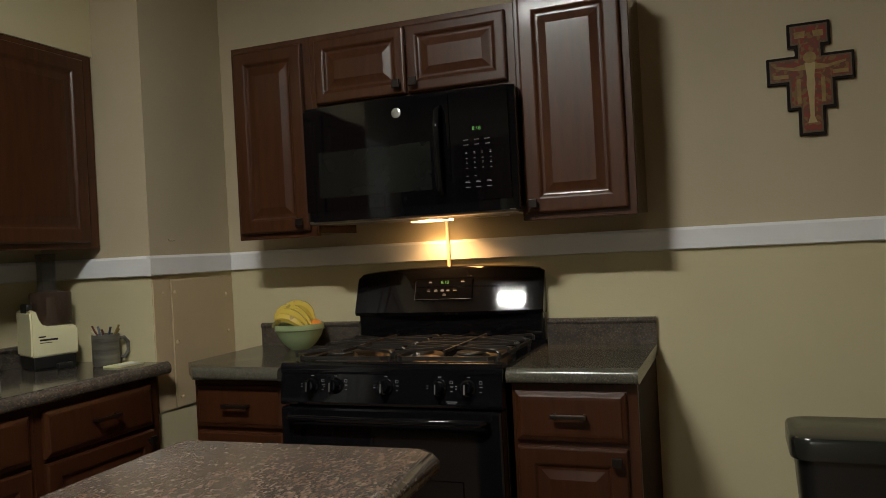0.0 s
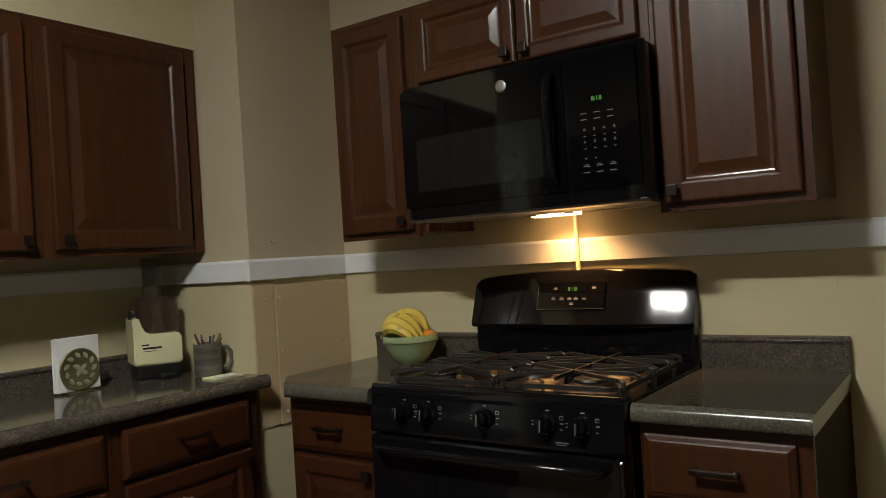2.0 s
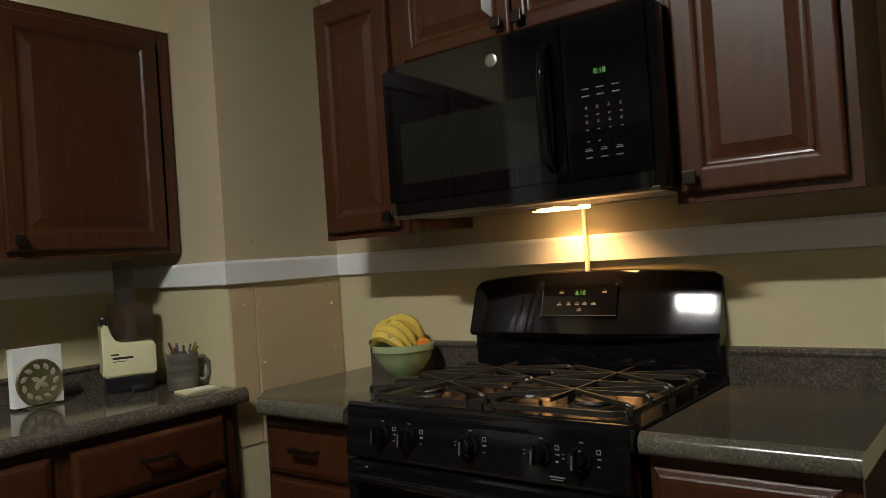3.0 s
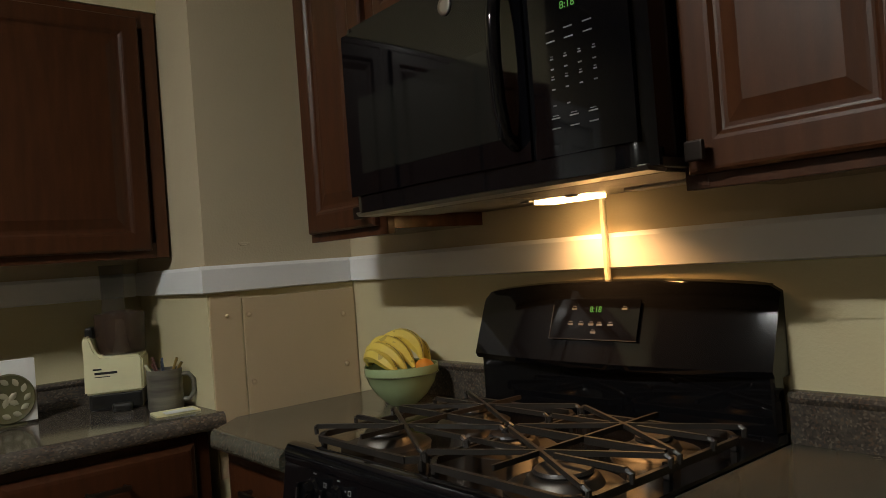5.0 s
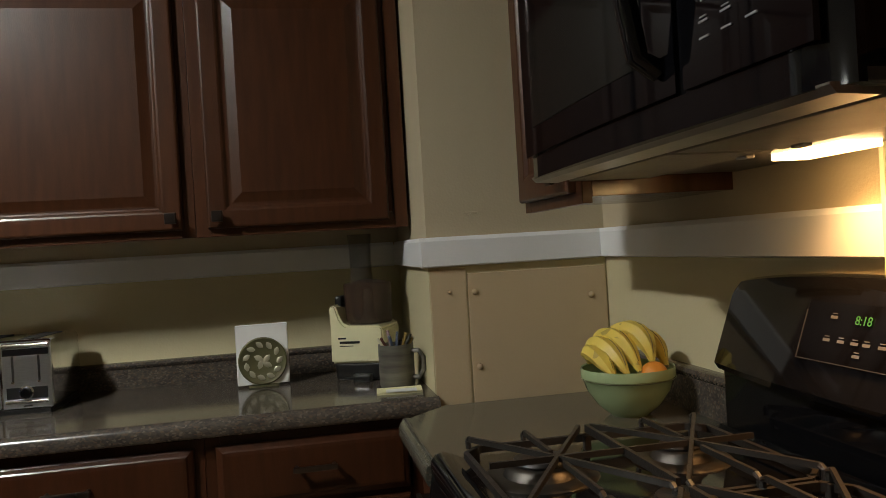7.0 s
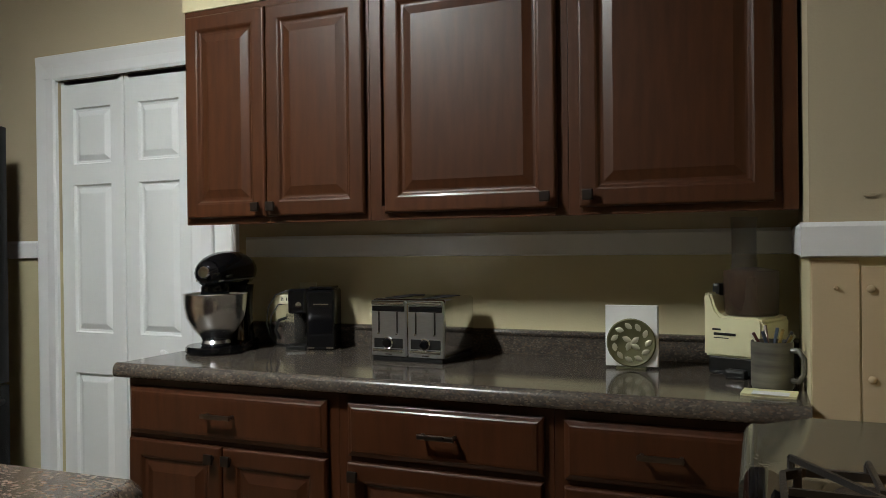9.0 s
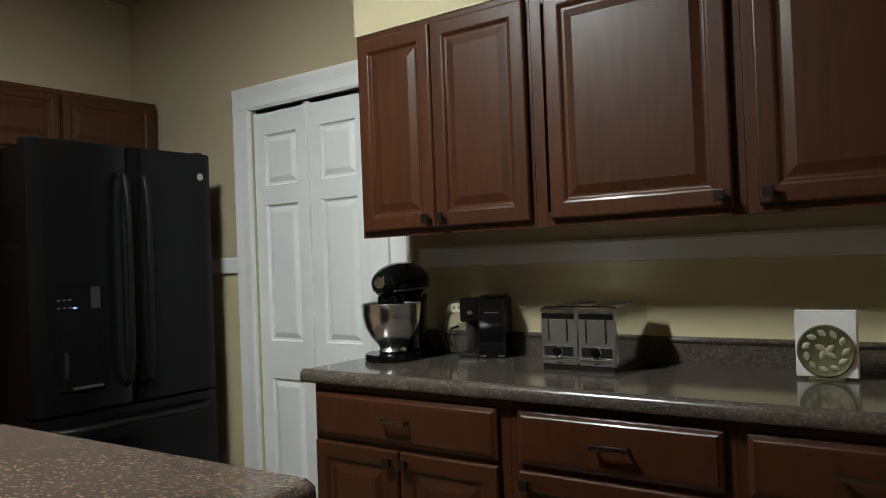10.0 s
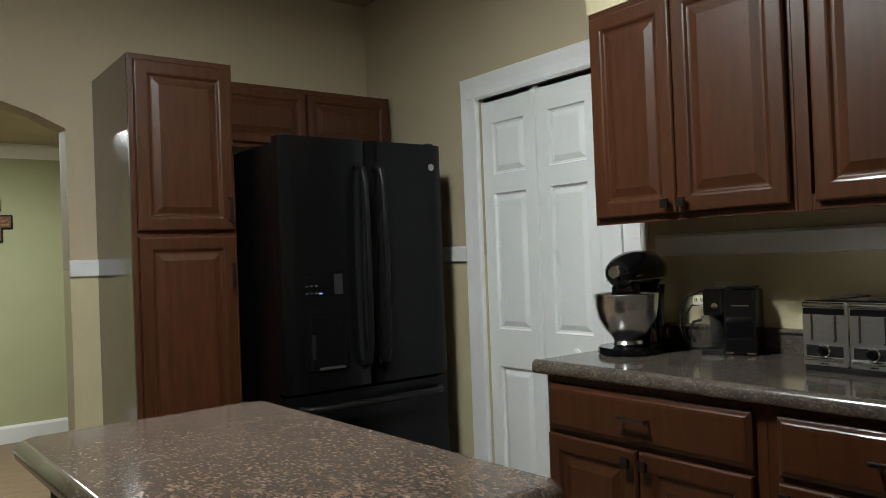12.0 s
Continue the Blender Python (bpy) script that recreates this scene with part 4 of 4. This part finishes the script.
cm = thing("coffee_maker", -2.318, 0.640, CTR, 106, "small black drip coffee maker with a glass carafe", "coffee maker")
part("column", box(-0.005, -0.055, 0.0, 0.108, 0.06, 0.235, 0.010), BLACK, cm)
part("base", box(-0.09, -0.055, 0, -0.006, 0.055, 0.018, 0.006), BLACK_PLASTIC, cm)
part("brew_head", box(-0.080, -0.048, 0.140, -0.006, 0.055, 0.238, 0.010), BLACK, cm)
part("back_plate", box(-0.085, 0.040, 0.016, -0.006, 0.058, 0.142, 0.006), BLACK_PLASTIC, cm)
part("lid", box(0.008, -0.05, 0.236, 0.098, 0.05, 0.246, 0.004), BLACK, cm)
part("trim_strip", box(0.025, -0.058, 0.176, 0.085, -0.0545, 0.180), CHROME, cm)
for x in (0.0, 0.075):
    part("foot_trim", box(x, -0.0575, 0.006, x + 0.028, -0.0545, 0.013), CHROME, cm)
part("dial", lathe([(0.014, 0), (0.012, 0.008), (0, 0.009)], 16, m=Matrix.Translation((-0.035, -0.045, 0.175)) @ pose(0, 0, 0, 90)), CHROME, cm, smooth=True)
car = part("carafe", lathe([(0.0, 0.02), (0.042, 0.02), (0.052, 0.05), (0.052, 0.085), (0.042, 0.118), (0.038, 0.138), (0.036, 0.138), (0.040, 0.117), (0.049, 0.085), (0.049, 0.05), (0.04, 0.024), (0, 0.024)], 28, at=(-0.062, -0.002, 0)), CLEAR, cm, "clear glass carafe", smooth=True)
part("carafe_handle", tube([(-0.085, -0.045, 0.125), (-0.11, -0.062, 0.118), (-0.122, -0.068, 0.08), (-0.11, -0.06, 0.045)], 0.006, 8), BLACK_PLASTIC, car, smooth=True)

ps = thing("outlet_adapter", WW, 0.560, 1.125, 90, "ivory multi-socket adapter plugged into the wall", "outlet")
part("plate", box(-0.036, -0.008, -0.055, 0.036, 0, 0.055, 0.003), IVORY, ps)
part("plug_neck", box(-0.02, -0.10, -0.012, 0.02, -0.008, 0.016, 0.003), IVORY, ps)
blk = part("socket_block", box(-0.040, -0.135, -0.016, 0.034, -0.10, 0.016, 0.005), IVORY, ps)
for i in range(3):
    for s in (-0.006, 0.006):
        part("slot", box(-0.026 + i * 0.023 + s * 0.6 - 0.0015, -0.136, -0.004, -0.026 + i * 0.023 + s * 0.6 + 0.0015, -0.1345, 0.008), SHADOWGAP, blk)
cb = thing("power_cord", -2.38, 0.52, CTR, 90, "thin black appliance cords looping to the worktop", "cord")
part("loop", tube([(-0.02, 0.0, 0.20), (-0.06, -0.02, 0.185), (-0.085, -0.03, 0.14), (-0.095, -0.03, 0.08), (-0.08, -0.03, 0.03), (-0.05, -0.03, 0.004), (0.02, -0.03, 0.004)], 0.0032, 8), BLACK_PLASTIC, cb, smooth=True)
part("loop", tube([(-0.01, 0.0, 0.155), (-0.045, -0.025, 0.15), (-0.07, -0.035, 0.11), (-0.075, -0.035, 0.06), (-0.055, -0.03, 0.004), (0.0, -0.03, 0.004)], 0.0032, 8), BLACK_PLASTIC, cb, smooth=True)

ts = thing("toaster", -2.138, 0.970, CTR, 87, "chrome four-slot toaster with two dials on the worktop", "toaster")
TW, TD, TH = 0.264, 0.235, 0.196
shell = box(0.004, 0.006, 0.012, TW - 0.004, TD, TH, 0.016, seg=3)
part("shell", shell, CHROME, ts, "polished chrome shell", smooth=True)
part("foot_base", box(0.010, 0.004, 0, TW - 0.010, TD - 0.004, 0.014, 0.003), BLACK_PLASTIC, ts)
for i in range(2):
    x0 = 0.008 + i * 0.130
    pn = part("front_panel", box(x0, 0.0, 0.016, x0 + 0.122, 0.010, TH - 0.006, 0.004), SATIN, ts)
    part("top_trim", rod((x0 + 0.004, 0.001, TH - 0.014), (x0 + 0.118, 0.001, TH - 0.014), 0.0072, 16), CHROME, pn, smooth=True)
    part("brow", box(x0 + 0.004, -0.0025, TH - 0.040, x0 + 0.118, 0.001, TH - 0.023, 0.001), BLACK, pn)
    part("slide_plate", box(x0 + 0.032, -0.003, 0.088, x0 + 0.090, 0.001, TH - 0.041, 0.001), SATIN, pn, "brushed steel lever plate")
    for sx in (0.028, 0.093):
        part("slide_groove", box(x0 + sx - 0.0025, -0.0022, 0.086, x0 + sx + 0.0025, 0.001, TH - 0.041), SHADOWGAP, pn)
        part("slide_stop", box(x0 + sx - 0.004, -0.006, 0.084, x0 + sx + 0.004, 0.0, 0.089, 0.001), CHROME, pn)
    part("dial_band", box(x0 + 0.010, -0.002, 0.042, x0 + 0.112, 0.001, 0.072, 0.001), BLACK_PLASTIC, pn)
    m = Matrix.Translation((x0 + 0.061, -0.002, 0.058)) @ pose(0, 0, 0, 90)
    dl = part("dial", lathe([(0.019, 0), (0.019, 0.005), (0.015, 0.007), (0.0145, 0.004)], 24, m=m), CHROME, pn, smooth=True)
    part("dial_knob", lathe([(0.0145, 0.003), (0.013, 0.014), (0.011, 0.016), (0, 0.016)], 24, m=m), BLACK, dl, smooth=True)
    part("crumb_lip", rod((x0 + 0.008, -0.002, 0.034), (x0 + 0.114, -0.002, 0.034), 0.0055, 14), CHROME, pn, smooth=True)
    part("marking", box(x0 + 0.05, -0.0012, 0.021, x0 + 0.072, 0.0005, 0.024), BLACK_PLASTIC, pn)
    for sy in (0.045, 0.135):
        part("slot", box(x0 + 0.036, sy - 0.02, TH - 0.002, x0 + 0.086, sy + 0.07, TH + 0.0015), SHADOWGAP, pn)

nh = thing("napkin_holder", -2.235, 1.770, CTR, 92, "napkin holder with white napkins and a round cast disc", "napkin holder")
part("base", box(-0.045, -0.024, 0, 0.045, 0.030, 0.006, 0.002), DISC, nh)
for i in range(7):
    y = -0.012 + i * 0.0045
    dx = 0.0015 * math.sin(i * 2.1)
    part("napkin", box(-0.077 + dx, y, 0.008, 0.077 + dx, y + 0.0038, 0.190 + 0.0015 * math.cos(i * 1.7), 0.0012, seg=1), PAPER, nh)
dm = Matrix.Translation((0.0, -0.016, 0.080)) @ pose(0, 0, 0, 90)
disc = part("disc", lathe([(0.072, 0), (0.073, 0.003), (0.069, 0.006), (0.066, 0.004), (0, 0.004)], 40, m=dm), DISC, nh, "round greenish bronze disc with leaf relief", smooth=True)
part("back_disc", lathe([(0.072, 0), (0.072, 0.004), (0, 0.004)], 32, m=Matrix.Translation((0.0, 0.024, 0.080)) @ pose(0, 0, 0, 90)), DISC, nh, smooth=True)
rnd = random.Random(4)
for i in range(11):
    a = 2 * math.pi * i / 11
    leaf = loft([(-0.012, 0.001, 0.001, 0), (-0.006, 0.0042, 0.0016, 0), (0.002, 0.0052, 0.002, 0), (0.009, 0.003, 0.0015, 0), (0.013, 0.0008, 0.0008, 0)], seg=8)
    leaf.transform(Matrix.Diagonal((1, 1.6, 1, 1)))
    leaf.transform(dm @ Matrix.Translation((0.050 * math.cos(a), 0.050 * math.sin(a), 0.0055)) @ pose(0, 0, 0, 0, 0, math.degrees(a) + 60 + rnd.uniform(-25, 25)))
    part("relief_leaf", leaf, DISC_RELIEF, disc, smooth=True)
for a, r in ((30, 0.014), (140, 0.016), (235, 0.013), (320, 0.018)):
    leaf = loft([(-0.016, 0.001, 0.001, 0), (-0.006, 0.0048, 0.0018, 0), (0.004, 0.0052, 0.002, 0), (0.014, 0.001, 0.001, 0)], seg=8)
    leaf.transform(Matrix.Diagonal((1, 1.6, 1, 1)))
    leaf.transform(dm @ Matrix.Translation((r * math.cos(radians(a)), r * math.sin(radians(a)), 0.0055)) @ pose(0, 0, 0, 0, 0, a + 15))
    part("relief_leaf", leaf, DISC_RELIEF, disc, smooth=True)

jc = thing("food_processor", -2.256, 2.078, CTR, 66, "cream food processor with a smoky clear bowl and chute", "food processor")
part("base", box(-0.078, -0.072, 0, 0.072, 0.085, 0.055, 0.010), BLACK_PLASTIC, jc, "black base")
body = prism([(-0.086, 0.050), (-0.084, 0.16), (-0.086, 0.215), (-0.080, 0.222), (-0.066, 0.222), (-0.060, 0.205), (-0.052, 0.178), (-0.036, 0.160), (0.070, 0.158), (0.078, 0.150), (0.076, 0.050)], -0.080, 0.088, "y", bevel=0.006)
bd = part("housing", body, CREAM, jc, "cream plastic housing", smooth=True)
part("handle_grip", box(-0.084, -0.035, 0.205, -0.062, 0.04, 0.246, 0.008), BLACK_PLASTIC, jc)
bw = part("work_bowl", lathe([(0.066, 0.160), (0.070, 0.166), (0.073, 0.275), (0.070, 0.283), (0.030, 0.290), (0.030, 0.287), (0.068, 0.279), (0.0705, 0.272), (0.0675, 0.168), (0.064, 0.162)], 40, at=(0.012, 0, 0)), SMOKE, jc, "smoky clear work bowl", smooth=True)
part("spindle", lathe([(0.030, 0.161), (0.026, 0.17), (0.016, 0.20), (0.013, 0.262), (0, 0.266)], 20, at=(0.012, 0, 0)), IVORY, bw, smooth=True)
part("blade", box(-0.030, -0.008, 0.182, 0.052, 0.008, 0.185, 0.001), STEEL, bw)
part("chute", lathe([(0.036, 0.286), (0.033, 0.33), (0.034, 0.395), (0.037, 0.428), (0.0345, 0.428), (0.0315, 0.395), (0.0305, 0.33), (0.0335, 0.286)], 28, at=(-0.002, -0.010, 0)), CLEAR, bw, "clear feed chute", smooth=True)
bm = box(-0.056, -0.0815, 0.108, 0.006, -0.0795, 0.115)
part("marking", bm, BLACK_PLASTIC, bd)
part("marking", box(-0.060, -0.0815, 0.121, -0.036, -0.0795, 0.126), BLACK_PLASTIC, bd)
part("marking", box(-0.056, -0.0815, 0.100, -0.014, -0.0795, 0.1022), BLACK_PLASTIC, bd)
part("cord_plug", box(-0.01, -0.118, 0.0, 0.045, -0.088, 0.024, 0.008), BLACK_PLASTIC, jc)

mg = thing("pencil_mug", -2.040, 2.138, CTR, 60, "striped grey stoneware mug full of pens and pencils", "mug")
part("cup", lathe([(0, 0), (0.040, 0), (0.043, 0.006), (0.043, 0.098), (0.0425, 0.102), (0.040, 0.102), (0.039, 0.012), (0, 0.010)], 32), MUG, mg, smooth=True)
part("handle", tube([(0.040, 0, 0.085), (0.058, 0, 0.086), (0.070, 0, 0.07), (0.070, 0, 0.04), (0.058, 0, 0.022), (0.040, 0, 0.022)], 0.006, 8), MUG, mg, smooth=True)
for i in range(9):
    a = i * 2.4
    h = 0.116 + 0.014 * ((i * 7) % 4) / 3
    lean = 0.018
    mat = (PENCIL_A, PENCIL_B, PENCIL_C, BLACK_PLASTIC, IVORY, PENCIL_A, PENCIL_C, PENCIL_B, ALU)[i]
    a0 = (0.018 * math.cos(a + 2.8), 0.018 * math.sin(a + 2.8), 0.014)
    a1 = ((0.026 + lean) * math.cos(a), (0.026 + lean) * math.sin(a), h)
    part("pencil", rod(a0, a1, 0.0036, 6), mat, mg)

nt_ = thing("note_pad", -1.950, 2.125, CTR, 84, "small pale yellow note pad lying on the worktop", "note pad")
part("sheets", box(-0.055, -0.035, 0.0, 0.065, 0.04, 0.006, 0.001), YELLOWPAPER, nt_)
part("cover_card", box(-0.03, -0.038, 0.0065, 0.05, 0.0, 0.008), PAPER, nt_)

# ---- fruit bowl beside the range ----
fb = thing("fruit_bowl", -1.458, 2.556, CTR, 0, "celadon green mixing bowl holding fruit", "bowl")
part("bowl", lathe([(0, 0.002), (0.045, 0.002), (0.05, 0.0), (0.055, 0.004), (0.085, 0.028), (0.110, 0.062), (0.122, 0.092), (0.1245, 0.094), (0.1250, 0.112), (0.1235, 0.117), (0.119, 0.115), (0.115, 0.09), (0.104, 0.062), (0.08, 0.034), (0.05, 0.012), (0, 0.010)], 48), BOWLGREEN, fb, smooth=True)
part("rim_line", lathe([(0.1240, 0.0895), (0.1256, 0.091), (0.1250, 0.0925)], 48), material("olive_line", (0.13, 0.15, 0.06), 0.4), fb, smooth=True)


def banana(parent, bend, r=0.0245):
    """A curved fruit along a bezier line; points are (right, forward, height) in the bunch's own turn."""
    p = [Vector((0.010 + q[0], q[1], 0.012 + 0.80 * q[2])) for q in bend]
    n = 14
    pts = []
    for i in range(n + 1):
        u = i / n
        pts.append(p[0] * (1 - u) ** 3 + p[1] * 3 * u * (1 - u) ** 2 + p[2] * 3 * u * u * (1 - u) + p[3] * u ** 3)
    taper = [0.30, 0.42, 0.68, 0.88, 0.97, 1.0, 1.03, 1.03, 1.0, 1.0, 0.97, 0.90, 0.74, 0.48, 0.24]
    bm = tube(pts, r * 1.04, 7, taper=taper)
    b = part("banana", bm, BANANA, parent, smooth=True)
    d = (pts[-1] - pts[-2]).normalized()
    part("tip", rod(pts[-1] - d * 0.002, pts[-1] + d * 0.007, r * 0.26, 6), STEM, b, "dark dried tip")
    for k in (2, 7):
        line = [q + Vector((0, 0, 0)) for q in pts[1:-1]]
        edge = []
        for i, q in enumerate(line):
            d = (pts[i + 2] - pts[i]).normalized()
            side = Vector((0.35 if k == 2 else -0.5, -1, 0.4)).cross(d).normalized()
            edge.append(q + side * (r * taper[i + 1] * 0.97))
        part("ridge", tube(edge, 0.0010, 5), PEEL_EDGE, b, smooth=True)


PEEL_EDGE = material("banana_ridge", (0.14, 0.10, 0.03), 0.5, colour2=(0.06, 0.04, 0.015), scale=40)
bn = thing("banana_bunch", -1.458, 2.556, CTR + 0.036, 24, "bunch of ripe yellow bananas lying in the bowl", "bananas")
for bend, size in (
    (((-0.118, -0.030, 0.112), (-0.112, -0.050, 0.190), (-0.040, -0.078, 0.185), (0.020, -0.084, 0.085)), 0.0270),
    (((-0.120, -0.018, 0.118), (-0.118, -0.030, 0.225), (-0.030, -0.048, 0.225), (0.035, -0.050, 0.090)), 0.0285),
    (((-0.118, -0.006, 0.124), (-0.108, -0.004, 0.262), (-0.020, -0.006, 0.262), (0.048, -0.016, 0.098)), 0.0290),
    (((-0.110, 0.006, 0.126), (-0.078, 0.028, 0.285), (0.030, 0.040, 0.290), (0.062, 0.018, 0.130)), 0.0300),
    (((-0.104, 0.018, 0.126), (-0.060, 0.070, 0.250), (0.020, 0.085, 0.250), (0.060, 0.074, 0.105)), 0.0280),
):
    banana(bn, bend, size)
part("crown", tube([(-0.098, 0.006, 0.119), (-0.118, -0.002, 0.111), (-0.130, -0.006, 0.098), (-0.133, -0.008, 0.082)], 0.012, 8, taper=[1.2, 1.1, 0.8, 0.65]), STEM, bn, "dark woody stem", smooth=True)
og = thing("orange", -1.404, 2.590, CTR + 0.058, 0, "ripe orange tucked beside the bananas", "orange")
part("fruit", lathe([(0.036 * math.sin(radians(a)), 0.036 - 0.036 * math.cos(radians(a))) for a in range(0, 181, 15)], 24), ORANGE, og, smooth=True)

# ---- painted icon crosses ----


def cross_outline(k):
    w = [(0.040, 0.0), (0.040, 0.085), (0.072, 0.085), (0.072, 0.172), (0.130, 0.172), (0.130, 0.262), (0.042, 0.262), (0.042, 0.288), (0.064, 0.288), (0.064, 0.368)]
    right = []
    for i, (a, z) in enumerate(w):
        dz = k if i in (0, 2, 4) or i == 8 else -k
        if i in (1, 3, 7):
            dz = k if i in (1, 3) else k
        if i in (5, 6):
            dz = -k
        if i == 6:
            dz = -k
        if i == 9:
            dz = -k
        right.append((a - k, z + dz))
    return right + [(-a, z) for a, z in right[::-1]]


def icon_cross(x, y, z, turn, label):
    e = thing("icon_cross", x, y, z, turn, label, "cross", "painted icon crosses")
    part("board", prism(cross_outline(0), -0.016, 0, "y", bevel=0.002), ICON_DARK, e)
    part("border", prism(cross_outline(0.009), -0.0175, -0.015, "y"), ICON_BORDER, e)
    part("ground", prism(cross_outline(0.014), -0.019, -0.015, "y"), ICON_RED, e)
    own = prism([(-0.006, 0.058), (0.006, 0.058), (0.008, 0.12), (0.013, 0.165), (0.011, 0.19), (0.016, 0.236), (-0.016, 0.236), (-0.011, 0.19), (-0.013, 0.165), (-0.008, 0.12)], -0.0208, -0.018, "y")
    part("upright_field", own, ICON_PALE, e)
    part("cross_field", prism([(-0.105, 0.234), (-0.105, 0.228), (-0.05, 0.214), (0, 0.212), (0.05, 0.214), (0.105, 0.228), (0.105, 0.234), (0.05, 0.224), (0, 0.236), (-0.05, 0.224)], -0.0205, -0.018, "y"), ICON_GOLD, e)
    part("lower_field", prism([(-0.014, 0.040), (0.014, 0.040), (0.007, 0.060), (0.0, 0.075), (-0.007, 0.060)], -0.0205, -0.018, "y"), ICON_PALE, e)
    part("disc_field", lathe([(0, 0.0), (0.019, 0.0), (0.019, 0.002), (0, 0.0022)], 24, m=Matrix.Translation((0, -0.0188, 0.252)) @ pose(0, 0, 0, 90)), ICON_GOLD, e)
    for sx in (-1, 1):
        part("side_field", box(min(sx * 0.030, sx * 0.042), -0.0206, 0.105, max(sx * 0.030, sx * 0.042), -0.018, 0.185, 0.001), ICON_GOLD, e)
        part("arm_field", box(min(sx * 0.065, sx * 0.110), -0.0204, 0.192, max(sx * 0.065, sx * 0.110), -0.018, 0.204), ICON_GOLD, e)
    part("top_field", box(-0.042, -0.0206, 0.318, 0.042, -0.018, 0.338), ICON_GOLD, e)
    part("top_drop", prism([(-0.016, 0.29), (0.016, 0.29), (0.010, 0.345), (-0.010, 0.345)], -0.0212, -0.018, "y"), ICON_RED, e)
    return e


icon_cross(0.432, WN, 1.628, 0, "dark-edged painted red and gold icon cross on the wall")
far_cross = icon_cross(-0.84, HS, 1.445, 180, "painted icon cross on the olive wall of the next room")

# ---- waste bin ----
wb = thing("waste_bin", 0.515, 2.515, 0, 0, "black plastic waste bin with a flat lid by the wall", "waste bin")


def rounded(w, d, r, n=6):
    pts = []
    for cx, cy, a0 in ((w - r, d - r, 0), (-w + r, d - r, 90), (-w + r, -d + r, 180), (w - r, -d + r, 270)):
        pts += [(cx + r * math.cos(radians(a0 + 90 * i / n)), cy + r * math.sin(radians(a0 + 90 * i / n))) for i in range(n + 1)]
    return pts


def stack(levels, bm=None):
    own = bmesh.new()
    loops = [[own.verts.new((a, b, z)) for a, b in rounded(w, d, r)] for w, d, r, z in levels]
    n = len(loops[0])
    for u, v in zip(loops, loops[1:]):
        for k in range(n):
            own.faces.new((u[k], u[(k + 1) % n], v[(k + 1) % n], v[k]))
    own.faces.new(loops[0][::-1])
    own.faces.new(loops[-1])
    return merge(bm, own)


part("bin_body", stack([(0.155, 0.10, 0.05, 0), (0.158, 0.103, 0.05, 0.01), (0.200, 0.135, 0.055, 0.66)]), BLACK_PLASTIC, wb, smooth=True)
part("lid", stack([(0.215, 0.150, 0.060, 0.650), (0.217, 0.152, 0.060, 0.658), (0.217, 0.152, 0.060, 0.706), (0.212, 0.147, 0.058, 0.715), (0.20, 0.137, 0.055, 0.718)]), SOFTBLACK, wb, "flat glossy black lid", smooth=True)

# ---- ceiling fixtures ----


def fixture(name, x, y, z, w, d, label):
    e = thing(name, x, y, z, 0, label, "ceiling light")
    part("pan", box(-w / 2 - 0.03, -d / 2 - 0.03, 0.02, w / 2 + 0.03, d / 2 + 0.03, 0.06, 0.006), WHITE, e)
    part("stem", rod((0, 0, 0.06), (0, 0, TOP - z if name == "ceiling_light" else 2.30 - z), 0.05, 16), WHITE, e)
    return e


cl = fixture("ceiling_light", LAMP[0], LAMP[1], LAMP[2] + 0.055, 0.38, 0.09, "rectangular white ceiling light over the island")
part("diffuser", box(-0.20, -0.052, -0.030, 0.20, 0.052, 0.018, 0.004), DIFFUSER, cl, "lit white diffuser")
for x0, y0, x1, y1 in ((-0.212, -0.064, -0.202, 0.064), (0.202, -0.064, 0.212, 0.064), (-0.202, -0.064, 0.202, -0.054), (-0.202, 0.054, 0.202, 0.064)):
    part("rim", box(x0, y0, -0.027, x1, y1, 0.022, 0.001), WHITE, cl)
for e, k in ((fb, 0.79), (bn, 0.80), (og, 0.80), (nh, 0.95), (mx, 1.0), (cm, 0.9), (far_cross, 1.18), (mg, 1.14)):
    e.scale = (k, k, k)
fb.scale = (0.79, 0.79, 0.87)
bn.scale = (0.78, 0.78, 0.66)
structure("trim_board", box(-0.50, WN - 0.003, 1.174, -0.115, WN, RAIL0 - 0.002), (WALL_LOW,), "painted backing board under the chair rail", "wall board")
hk = thing("wall_hook", PX, 2.335, 1.412, 90, "tiny painted-over hook on the pillar", "hook")
part("plate", box(-0.016, -0.003, -0.003, 0.018, 0, 0.003, 0.001), WALL_UP, hk)
part("lip", box(-0.012, -0.006, -0.006, 0.006, -0.002, -0.003, 0.001), WALL_UP, hk)
